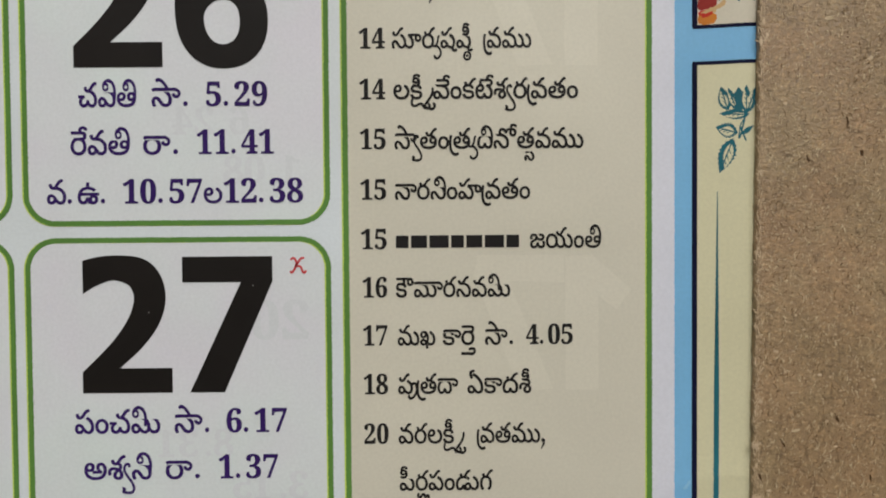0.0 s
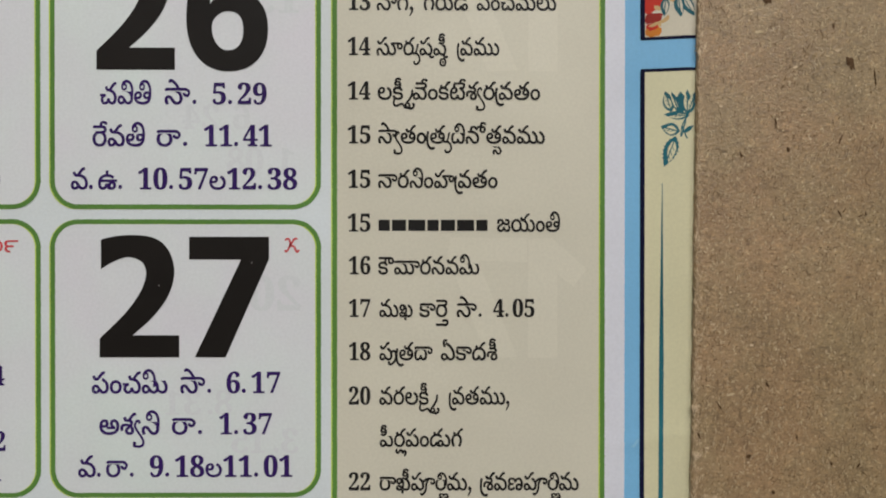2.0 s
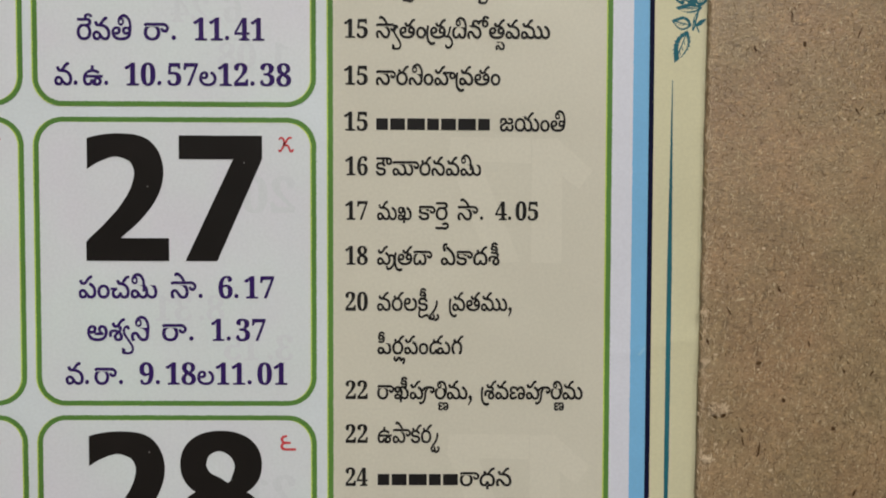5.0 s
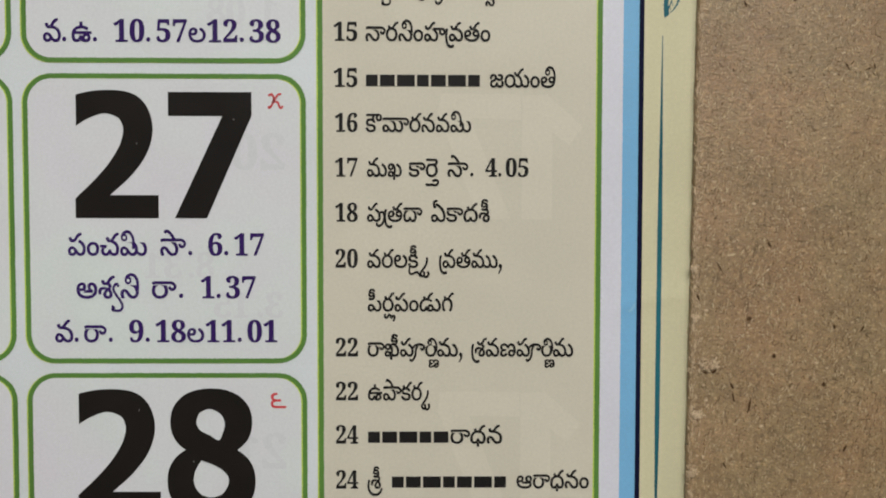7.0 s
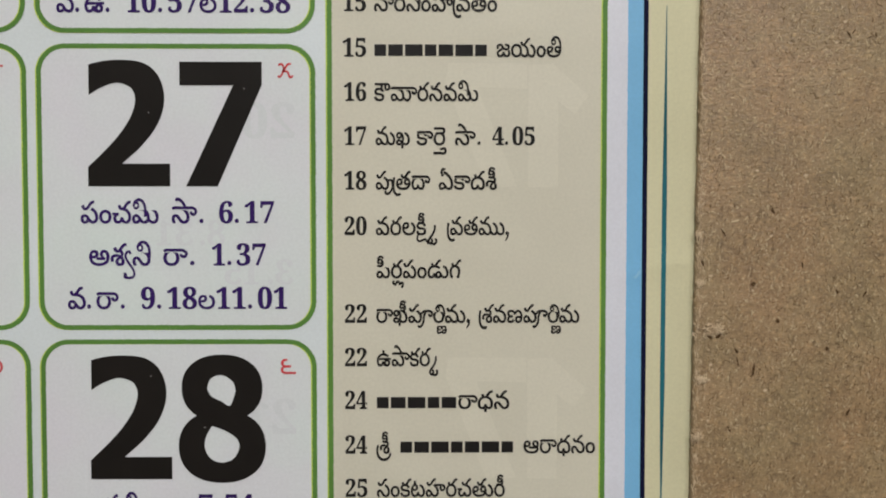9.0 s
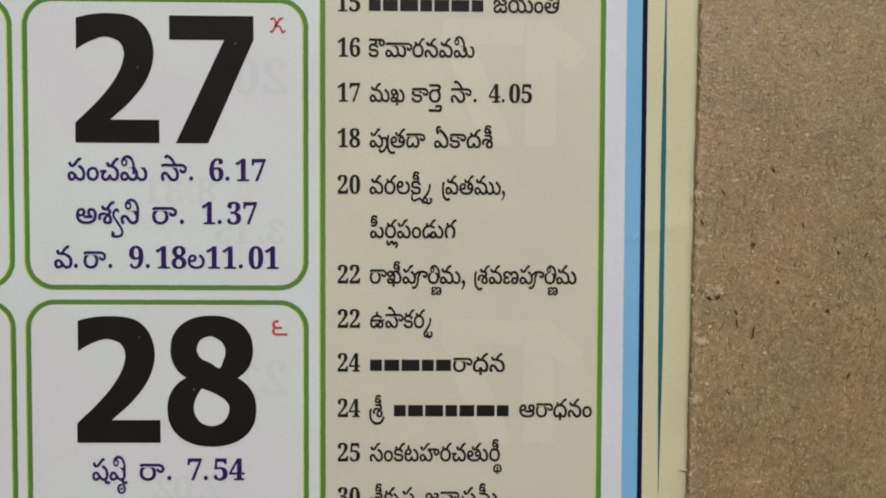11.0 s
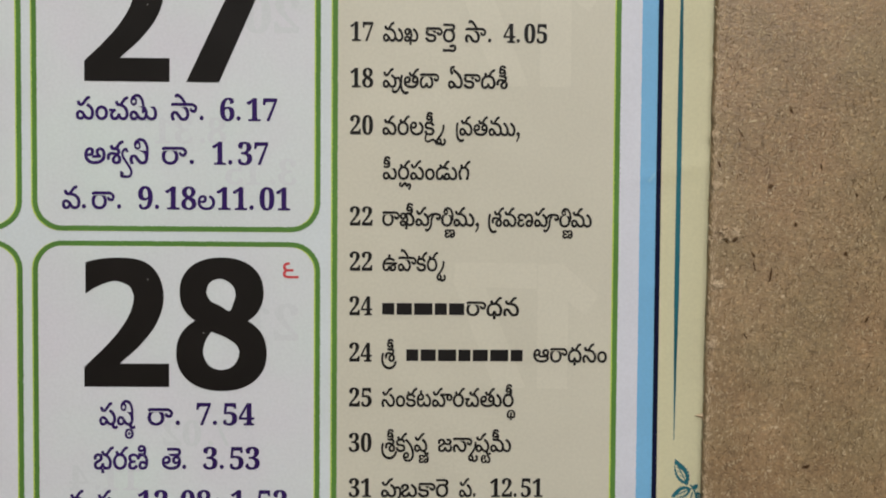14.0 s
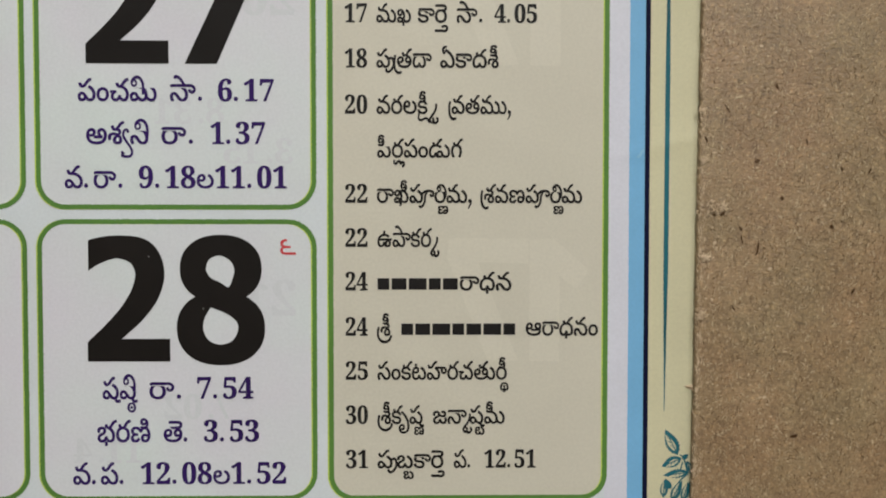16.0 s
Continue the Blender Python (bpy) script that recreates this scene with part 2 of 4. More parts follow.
def cut(vf, top):
    """A glyph without what stands above the given height (its head stroke)."""
    bm = bmesh.new()
    vs = [bm.verts.new((*p, 0)) for p in vf[0]]
    for f in vf[1]:
        try:
            bm.faces.new([vs[i] for i in f])
        except ValueError:
            pass
    bmesh.ops.bisect_plane(bm, geom=bm.verts[:] + bm.edges[:] + bm.faces[:], plane_co=(0, top, 0), plane_no=(0, 1, 0), clear_outer=True)
    bm.verts.index_update()
    out = [tuple(v.co.xy) for v in bm.verts], [tuple(v.index for v in f.verts) for f in bm.faces]
    bm.free()
    return out


def brush(ctrl, w):
    pts = smooth_line(ctrl)
    v, f = [], []
    for i, (x, y) in enumerate(pts):
        a, b = pts[max(0, i - 1)], pts[min(len(pts) - 1, i + 1)]
        dx, dy = b[0] - a[0], b[1] - a[1]
        d = math.hypot(dx, dy) or 1
        k = w / 2 * min(1.0, 0.45 + 0.35 * min(i, len(pts) - 1 - i))
        v += [(x - dy / d * k, y + dx / d * k), (x + dy / d * k, y - dx / d * k)]
    return v, [(2 * i, 2 * i + 1, 2 * i + 3, 2 * i + 2) for i in range(len(pts) - 1)]


def moved(vf, dx, dy, s=1.0, sx=None):
    return [(p[0] * (sx or s) + dx, p[1] * s + dy) for p in vf[0]], vf[1]


VIRAMA, RA, YA, DOT = "\u0c4d", "\u0c30", "\u0c2f", "\u0c02"
TAILS = "\u0c41\u0c42\u0c43"
HEADED = 0.50
WEIGHT = 0.014
OPEN = "\u0c2a\u0c38\u0c37\u0c39\u0c18"
LONG_II = "\u0c40"
TA, LA = "\u0c24", "\u0c32"
AA, II, VA, SSA, KA, MA = "\u0c3e", "\u0c3f", "\u0c35", "\u0c37", "\u0c15", "\u0c2e"


def strokes(pen, *lines, w=0.10):
    """Brush lines whose points are given from the pen's place."""
    return [brush([(pen + x, y) for x, y in line], w) for line in lines]


def slash_ma(pen):
    """The small ma that hangs beside a letter: a long slanting stroke on two knots."""
    return strokes(pen, [(0.30, 0.40), (0.28, 0.20), (0.18, 0.02), (0.05, -0.12), (-0.02, -0.24), (0.07, -0.33), (0.17, -0.26), (0.11, -0.14)],
                   [(0.12, -0.28), (0.22, -0.36), (0.35, -0.31), (0.37, -0.20), (0.29, -0.17)], w=0.10)


def hung_below(ch, below, pen, mid):
    """What hangs under a consonant: drawn tails for the common ones, small headless letters for the rest. Returns pieces and added length."""
    if ch == KA and below[0] == SSA:
        out = strokes(pen, [(-0.42, 0.04), (-0.45, -0.18), (-0.32, -0.25), (-0.16, -0.19), (-0.04, -0.18), (0.04, -0.27), (0.10, -0.36)], w=0.09)
        return out + slash_ma(pen + 0.12), 0.42
    out, more, slot = [], 0.0, 0
    for b in below:
        if b == YA:
            out += strokes(pen + more, [(-0.13, 0.20), (-0.06, 0.08), (0.05, 0.08), (0.13, 0.22), (0.17, 0.39), (0.23, 0.40)],
                           [(0.04, 0.10), (0.18, 0.02), (0.27, -0.12), (0.25, -0.27), (0.12, -0.36), (0.0, -0.32), (0.0, -0.24)], w=0.09)
            more += 0.25
        elif b == VA:
            out += strokes(pen + more, [(0.20, 0.36), (0.17, 0.45), (0.07, 0.43), (0.02, 0.28), (0.12, 0.10), (0.26, -0.08), (0.34, -0.25), (0.29, -0.38), (0.14, -0.41), (-0.03, -0.38), (0.03, -0.31), (-0.06, -0.26)], w=0.085)
            more += 0.26
        elif b == MA:
            out += slash_ma(pen + more)
            more += 0.28
        elif b == TA and ch == RA:
            out += strokes(pen + more, [(-0.58, -0.30), (-0.44, -0.32), (-0.28, -0.31), (-0.12, -0.33), (-0.02, -0.27), (-0.03, -0.16), (-0.14, -0.14), (-0.27, -0.17)])
        elif b == LA:
            out += strokes(pen + more, [(-0.42, -0.10), (-0.46, -0.20), (-0.36, -0.25), (-0.27, -0.16), (-0.19, -0.15), (-0.14, -0.24), (-0.04, -0.18), (0.02, -0.22), (0.0, -0.33), (-0.07, -0.36)])
        elif b != RA:
            low = cut(glyph(b, 0.03), HEADED)
            lx = (min(p[0] for p in low[0]) + max(p[0] for p in low[0])) / 2
            out.append(moved(low, mid + 0.12 + 0.3 * slot - lx * 0.62, -0.43, 0.62))
            slot += 1
    return out, more


def vowel_sign(ch, sign, pen, wide, edge, tall):
    """A vowel sign on a consonant that ends at pen (its ink at edge). Returns pieces and added length."""
    if sign == AA and tall:
        left = 0.06 - wide
        out = strokes(pen, [(left - 0.02, 0.46), (left + 0.06, 0.50), (left * 0.5, 0.50), (0.0, 0.50), (0.12, 0.49), (0.22, 0.40), (0.17, 0.29), (0.06, 0.30), (0.02, 0.38)], w=0.095)
        if ch in OPEN:
            out += strokes(pen - wide, [(0.18, 0.72), (0.24, 0.79), (0.36, 0.74), (0.47, 0.62), (0.54, 0.50)], w=0.10)
        return out, 0.25
    if sign == II and tall:
        e = edge - (0.48 if ch in (MA, YA) else 0.11 if ch == SSA else 0.0)
        if ch == RA:
            ring = [(-0.36 + 0.078 * math.cos(k * 0.785), 0.53 + 0.078 * math.sin(k * 0.785)) for k in range(9)]
            return strokes(e, ring, w=0.068) + strokes(e, [(-0.45, 0.50), (-0.41, 0.62), (-0.29, 0.68), (-0.15, 0.64), (-0.06, 0.51), (-0.03, 0.36), (-0.05, 0.20)], w=0.095), 0.0
        ring = [(-0.385 + 0.092 * math.cos(k * 0.785), 0.575 + 0.092 * math.sin(k * 0.785)) for k in range(9)]
        return strokes(e, ring, w=0.072) + strokes(e, [(-0.475, 0.59), (-0.42, 0.70), (-0.29, 0.765), (-0.15, 0.72), (-0.06, 0.58), (-0.035, 0.40), (-0.05, 0.20)], w=0.10), 0.0
    if sign == TAILS[0] and ch == OPEN[0]:
        return strokes(edge, [(-0.06, 0.34), (0.10, 0.36), (0.17, 0.22), (0.15, 0.04), (0.04, -0.11), (-0.10, -0.17), (-0.19, -0.12), (-0.16, -0.05)], w=0.10), 0.16
    if sign == TAILS[1] and ch == OPEN[0]:
        return strokes(edge, [(0.20, 0.43), (0.10, 0.26), (0.08, 0.06), (0.0, -0.10), (-0.12, -0.17), (-0.20, -0.11)],
                       [(-0.06, 0.32), (0.08, 0.43), (0.30, 0.46), (0.48, 0.42), (0.50, 0.31), (0.40, 0.26), (0.34, 0.34)], w=0.10), 0.52
    shift = 0.52 if ch == MA and sign == LONG_II else 0.24 if ch == OPEN[0] and sign == LONG_II else 0.0
    return [moved(glyph(sign, WEIGHT), pen - shift, 0)], advance(sign)


def telugu(word):
    """Pieces of a word, syllable by syllable: the consonant, its vowel sign, what hangs below it. Returns pieces and length."""
    pieces, pen, i = [], 0.0, 0
    while i < len(word):
        ch = word[i]
        i += 1
        if not 0x0c00 <= ord(ch) <= 0x0c7f:
            if ch in ".,":
                pen += 0.07 if word[i - 2] == AA else 0.0
                pieces.append(dot_mark(ch, pen + 0.1))
                pen += 0.36
            else:
                pen += 0.3
            continue
        below, sign = [], ""
        while i + 1 < len(word) and word[i] == VIRAMA:
            below.append(word[i + 1])
            i += 2
        if i < len(word) and 0x0c3e <= ord(word[i]) <= 0x0c4c:
            sign = word[i]
            i += 1
        if RA in below:
            if sign == LONG_II:
                pieces += strokes(pen, [(0.07, 0.34), (0.02, 0.16), (0.05, -0.06), (0.20, -0.21), (0.42, -0.25), (0.62, -0.17), (0.74, 0.02)], w=0.11)
            else:
                pieces += strokes(pen, [(0.08, 0.48), (0.04, 0.32), (0.04, 0.06), (0.10, -0.12), (0.24, -0.21), (0.40, -0.17)], w=0.11)
            pen += 0.14
        base = glyph(ch, WEIGHT)
        wide = advance(ch)
        edge = pen + max(p[0] for p in base[0])
        tall = max(p[1] for p in base[0]) > 0.7
        if sign and sign not in TAILS and tall:
            base = cut(base, 0.42 if ch in OPEN or sign in (AA, II) else HEADED)
        pieces.append(moved(base, pen, 0))
        mid = pen + wide * 0.55
        pen += wide
        added = 0.0
        if sign:
            signs, added = vowel_sign(ch, sign, pen, wide, edge, tall)
            pieces += signs
        more = 0.0
        if below and below != [RA]:
            hung, more = hung_below(ch, below, pen + (0.12 if sign == AA else 0.0), mid)
            pieces += hung
        pen += max(added, more + (0.12 if sign == AA and more else 0.0))
        if i < len(word) and word[i] == DOT:
            pieces.append(moved(glyph(DOT, WEIGHT), pen, 0))
            pen += advance(DOT)
            i += 1
    return pieces, pen


def dot_mark(ch, x):
    r = 0.075
    ring = [(x + r * math.cos(a * 0.5236), r + r * math.sin(a * 0.5236)) for a in range(12)]
    if ch == ",":
        ring = [(x - 0.09, 0.07), (x, 0.17), (x + 0.11, 0.09), (x + 0.09, -0.07), (x - 0.05, -0.25), (x - 0.09, -0.21), (x + 0.01, -0.03)]
    return ring, [tuple(range(len(ring)))]


def serif_digits(text):
    """Bold roman figures, points and the small Telugu letter between two times."""
    pieces, pen = [], 0.0
    for ch in text:
        if ch.isdigit():
            g = glyph(chr(0x1D7CE + int(ch)), 0.010)
            pieces.append(moved(g, pen, 0))
            pen += 0.56
        elif ch == ".":
            pieces.append(dot_mark(".", pen + 0.11))
            pen += 0.36
        else:
            pieces.append(moved(glyph(ch, WEIGHT), pen, 0, 0.9))
            pen += advance(ch) * 0.9
    return pieces, pen


def bars(count):
    """Stands in for writing that is not to be spelled out: one bar a letter."""
    pieces, pen = [], 0.0
    for k in range(count):
        w = 0.62 + 0.16 * ((k * 7) % 3)
        pieces.append(([(pen, 0.03), (pen + w, 0.03), (pen + w, 0.47), (pen, 0.47)], [(0, 1, 2, 3)]))
        pen += w + 0.12
    return pieces, pen


def lettering(name, words, base, size, material, parent, level=0.08, label=""):
    """One line of writing as one part: words are (kind, text, left, right) on one base line."""
    v, f = [], []
    for kind, text, x0, x1 in words:
        pieces, _ = serif_digits(text) if kind == "n" else bars(text) if kind == "b" else telugu(text)
        xs = [p[0] for vf in pieces for p in vf[0]]
        lo, k = min(xs), (x1 - x0) / (max(xs) - min(xs))
        for k2, vf in enumerate(pieces):
            o = len(v)
            v += [on_page(x0 + (p[0] - lo) * k, base + p[1] * size, level + 0.0006 * k2) for p in vf[0]]
            f += [tuple(i + o for i in face) for face in vf[1]]
    return part(name, v, f, material, parent, label)


# ---- the unseen room and table, assumed round the calendar ----
def room():
    for name, b, mat in (
        ("floor", (-2.0, 2.2, -2.2, 1.0, -0.80, -0.75), FLOOR), ("ceiling", (-2.0, 2.2, -2.2, 1.0, 1.95, 2.0), WALL),
        ("wall_west", (-2.1, -2.0, -2.2, 1.0, -0.75, 1.95), WALL), ("wall_east", (2.2, 2.3, -2.2, 1.0, -0.75, 1.95), WALL),
        ("wall_south", (-2.1, 2.3, -2.3, -2.2, -0.75, 1.95), WALL),
        ("wall_north_below", (-2.1, 2.3, 1.0, 1.1, -0.75, 0.35), WALL), ("wall_north_above", (-2.1, 2.3, 1.0, 1.1, 1.75, 1.95), WALL),
        ("wall_north_west", (-2.1, -0.5, 1.0, 1.1, 0.35, 1.75), WALL), ("wall_north_east", (1.3, 2.3, 1.0, 1.1, 0.35, 1.75), WALL)):
        tagged(solid(name, box_bm(*b), mat), kind="structure")


def table():
    t = thing("table", "plain brown wooden table under the calendar", "table")
    solid("tabletop", box_bm(-0.55, 0.65, -0.40, 0.50, -0.032, -0.0012, 0.0008), WOOD, t)
    for x in (-0.50, 0.60):
        for y in (-0.35, 0.45):
            solid("leg", box_bm(x - 0.025, x + 0.025, y - 0.025, y + 0.025, -0.75, -0.032, 0.003), WOOD, t)


room()
table()


# ---- the calendar ----
calendar = thing("wall_calendar", "printed Telugu paper calendar, large black dates, partly under a board", "calendar")
X0, X1, Y0, Y1 = -172.0, 98.0, -78.0, 288.0


def page_stack():
    xs = [X0, -120, -60, 0, 30, 60, *[64 + i * 0.8 for i in range(21)], 88, X1]
    top = [on_page(x, y, 0.0) for y in (Y0, 0, 120, Y1) for x in xs]
    n = len(xs)
    faces = [(j * n + i, j * n + i + 1, (j + 1) * n + i + 1, (j + 1) * n + i) for j in range(3) for i in range(n - 1)]
    part("page", top, faces, PAPER, calendar, "glossy white paper page with pale blue tint")
    bm = bmesh.new()
    low = [bm.verts.new((x * MM, y * MM, -1.15 * MM)) for y in (Y0 + 0.4, Y1 - 0.4) for x in xs]
    up = [bm.verts.new((on_page(x, 0, 0)[0], y * MM, (lift(x) - 0.06) * MM)) for y in (Y0 + 0.4, Y1 - 0.4) for x in xs]
    for i in range(n - 1):
        bm.faces.new((low[i], low[n + i], low[n + i + 1], low[i + 1]))
        bm.faces.new((up[i], up[i + 1], up[n + i + 1], up[n + i]))
        bm.faces.new((low[i], low[i + 1], up[i + 1], up[i]))
        bm.faces.new((low[n + i], up[n + i], up[n + i + 1], low[n + i + 1]))
    bm.faces.new((low[0], up[0], up[n], low[n]))
    bm.faces.new((low[n - 1], low[2 * n - 1], up[2 * n - 1], up[n - 1]))
    solid("paper_pad", bm, PAPER, calendar, "further pages beneath the top one")


def outline(name, pts, width, parent, level=0.06):
    """A green rule with the yellow plate showing a little to one side."""
    shifted = [(x - 0.17, y - 0.03) for x, y in pts]
    rule = part(name, *ribbon(pts, width, level, True), GREEN, parent, "leaf-green rounded rule")
    part("yellow_fringe", *ribbon(shifted, width, level - 0.012, True, 0.012), LIME, rule, "yellow-green edge of the rule")


def figure_two():
    """A heavy roman two: a swelling stroke on a flat foot, cut square at its start and foot."""
    body = smooth_line([(-0.10, 0.80), (0.10, 0.875), (0.37, 0.912), (0.642, 0.864), (0.748, 0.722), (0.70, 0.555), (0.545, 0.395), (0.335, 0.25), (0.10, 0.10), (-0.06, 0.0)], 9)
    wide = smooth_line([(0.33, 0), (0.315, 0), (0.28, 0), (0.35, 0), (0.35, 0), (0.335, 0), (0.30, 0), (0.262, 0), (0.262, 0), (0.262, 0)], 9)
    bm = bmesh.new()
    pairs = []
    for i, (x, y) in enumerate(body):
        a, b = body[max(0, i - 1)], body[min(len(body) - 1, i + 1)]
        dx, dy = (b[0] - a[0]), (b[1] - a[1]) * 1.55
        d, w = math.hypot(dx, dy), wide[i][0] / 2
        pairs.append((bm.verts.new((x - dy / d * w, y + dx / d * w / 1.55, 0)), bm.verts.new((x + dy / d * w, y - dx / d * w / 1.55, 0))))
    for p, q in zip(pairs, pairs[1:]):
        bm.faces.new((p[0], p[1], q[1], q[0]))
    for co, no in (((0.018, 0, 0), (-1, 0, 0)), ((0, 0.09, 0), (0, -1, 0))):
        bmesh.ops.bisect_plane(bm, geom=bm.verts[:] + bm.edges[:] + bm.faces[:], plane_co=co, plane_no=no, clear_outer=True)
    bm.verts.index_update()
    v, f = [tuple(p.co.xy) for p in bm.verts], [tuple(p.index for p in q.verts) for q in bm.faces]
    bm.free()
    foot = [(0, 0), (0.985, 0), (0.985, 0.18), (0.42, 0.18), (0.2, 0.18), (0, 0.158), (0, 0.09)]
    return [(v, f), (foot, [tuple(range(7))])]


def oval(cx, cy, rx, ry, n=64):
    """A slightly squared oval."""
    turns = [2 * math.pi * k / n for k in range(n)]
    return [(cx + rx * math.copysign(abs(math.cos(a)) ** 0.9, math.cos(a)), cy + ry * math.copysign(abs(math.sin(a)) ** 0.9, math.sin(a))) for a in turns]


def figure_eight():
    """A heavy eight: two lobes, the counters slanting along the crossing stroke."""
    lobes = [oval(0.502, 0.740, 0.463, 0.260), oval(0.50, 0.284, 0.50, 0.284)]
    upper = [(0.33, 0.735), (0.37, 0.81), (0.49, 0.842), (0.61, 0.80), (0.655, 0.73), (0.63, 0.655), (0.585, 0.60), (0.49, 0.637), (0.38, 0.675)]
    lower = [(0.385, 0.445), (0.315, 0.36), (0.30, 0.27), (0.37, 0.187), (0.50, 0.158), (0.63, 0.19), (0.695, 0.275), (0.665, 0.345), (0.54, 0.405)]
    holes = [smooth_line([*h, h[0]], 5)[:-1] for h in (upper, lower)]
    v, e = [], []
    for ring in lobes + holes:
        o, n = len(v), len(ring)
        v += [Vector(p) for p in ring]
        e += [(o + k, o + (k + 1) % n) for k in range(n)]
    pts, _, tris, *_ = delaunay_2d_cdt(v, e, [], 0, 1e-5)
    keep = []
    for t in tris:
        c = sum((pts[k] for k in t), Vector((0, 0))) / len(t)
        if any(winding(c.x, c.y, [r]) for r in lobes) and not any(winding(c.x, c.y, [r]) for r in holes):
            keep.append(tuple(t))
    return [([tuple(p) for p in pts], keep)]


def figure_seven():
    return [([(0, 1), (1, 1), (1, 0.815), (0.455, 0), (0.07, 0), (0.65, 0.812), (0, 0.812)], [(0, 1, 2, 5, 6), (2, 3, 4, 5)])]


def big_figures(text, boxes, parent):
    """The heavy black date figures, each fitted to its box (left, right, bottom, top)."""
    for ch, (x0, x1, y0, y1) in zip(text, boxes):
        pieces = figure_two() if ch == "2" else figure_seven() if ch == "7" else figure_eight() if ch == "8" else [glyph(chr(0x1D7EC + int(ch)), 0.004)]
        xs, ys = [p[0] for vf in pieces for p in vf[0]], [p[1] for vf in pieces for p in vf[0]]
        kx, ky = (x1 - x0) / (max(xs) - min(xs)), (y1 - y0) / (max(ys) - min(ys))
        v, f = [], []
        for n, vf in enumerate(pieces):
            f += [tuple(i + len(v) for i in q) for q in vf[1]]
            v += [on_page(x0 + (p[0] - min(xs)) * kx, y0 + (p[1] - min(ys)) * ky, 0.08 + 0.001 * n) for p in vf[0]]
        part("date_figure", v, f, BLACK, parent, "heavy black printed figure")


def small_red(text, x0, x1, y0, y1, parent):
    v, f = [], []
    pen = 0.0
    for ch in text:
        g = moved(glyph(ch, 0.01), pen, 0)
        if ch == "\u0c6b":
            one = brush([(0.02, 0.55), (0.17, 0.62), (0.28, 0.46), (0.24, 0.24), (0.10, 0.02), (0.0, 0.08)], 0.09)
            two = brush([(0.64, 0.62), (0.48, 0.60), (0.34, 0.40), (0.26, 0.30), (0.46, 0.26), (0.54, 0.08), (0.62, 0.0), (0.72, 0.10)], 0.09)
            g = one[0] + two[0], one[1] + [tuple(i + len(one[0]) for i in q) for q in two[1]]
        f += [tuple(i + len(v) for i in face) for face in g[1]]
        v += g[0]
        pen += advance(ch)
    xs, ys = [p[0] for p in v], [p[1] for p in v]
    kx, ky = (x1 - x0) / (max(xs) - min(xs)), (y1 - y0) / (max(ys) - min(ys))
    part("red_figure", [on_page(x0 + (p[0] - min(xs)) * kx, y0 + (p[1] - min(ys)) * ky, 0.08) for p in v], f, RED, parent, "small red printed Telugu figure")


def date_box(x0, x1, y0, y1, label):
    ob = part("date_box", *filled(rounded(x0, x1, y0, y1, 3.5, 1.0), 0.03), CELL, calendar, label)
    outline("box_rule", rounded(x0, x1, y0, y1, 3.5), 0.62, ob)
    return ob


page_stack()
ROW_Y = [(57.7 + 0.1, 20.6), (18.57, -18.66), (-20.59, -57.45)]
CL, CR, LL, LR = -6.4, 29.7, -44.4, -8.35
boxes = [date_box(CL, CR, lo, hi, f"white rounded box of the date {d}") for d, (hi, lo) in zip((26, 27, 28), ROW_Y)]
left_boxes = [date_box(LL, LR, lo, hi, "white rounded date box of the week before") for hi, lo in ROW_Y]

big_figures("26", [(-0.42, 10.2, 39.22, 55.85), (11.75, 22.85, 39.0, 55.85)], boxes[0])
big_figures("27", [(-0.06, 10.75, 0.12, 16.75), (12.1, 22.95, 0.12, 16.52)], boxes[1])
big_figures("28", [(-0.25, 10.6, -39.1, -22.42), (11.5, 23.15, -39.62, -22.32)], boxes[2])
small_red("\u0c6b", 25.02, 27.1, 14.35, 16.4, boxes[1])
small_red("\u0c6c", 25.2, 27.25, -24.95, -22.9, boxes[2])
small_red("\u0c68\u0c6f", -15.24, -11.06, 14.38, 16.08, left_boxes[1])
small_red("\u0c66", -13.35, -11.78, -24.8, -23.02, left_boxes[2])

T = "t"


def cell_line(box, base, *words):
    lettering("text_line", words, base, 4.05, VIOLET, box, label="dark violet printed text line")


cell_line(boxes[0], 34.55, (T, "చవితి", 0.04, 7.01), (T, "సా.", 8.79, 13.12), ("n", "5.29", 15.29, 22.64))
cell_line(boxes[0], 28.84, (T, "రేవతి", -0.98, 6.14), (T, "రా.", 7.69, 11.87), ("n", "11.41", 14.12, 23.34))
cell_line(boxes[0], 22.98, (T, "వ.ఉ.", -3.94, 3.03), ("n", "10.57ల12.38", 5.19, 26.79))
cell_line(boxes[1], -4.76, (T, "పంచమి", -1.15, 9.17), (T, "సా.", 10.87, 15.08), ("n", "6.17", 17.15, 24.49))
cell_line(boxes[1], -10.38, (T, "అశ్వని", -0.12, 8.08), (T, "రా.", 9.71, 13.85), ("n", "1.37", 16.15, 23.34))
cell_line(boxes[1], -16.17, (T, "వ.రా.", -3.0, 4.54), ("n", "9.18ల11.01", 6.69, 26.13))
cell_line(boxes[2], -44.09, (T, "షష్ఠి", 1.62, 6.31), (T, "రా.", 7.8, 11.99), ("n", "7.54", 14.08, 21.56))
cell_line(boxes[2], -49.84, (T, "భరణి", 0.87, 7.89), (T, "తె.", 9.61, 12.76), ("n", "3.53", 14.93, 22.27))
cell_line(boxes[2], -55.5, (T, "వ.ప.", -2.41, 4.24), ("n", "12.08ల1.52", 6.56, 25.85))
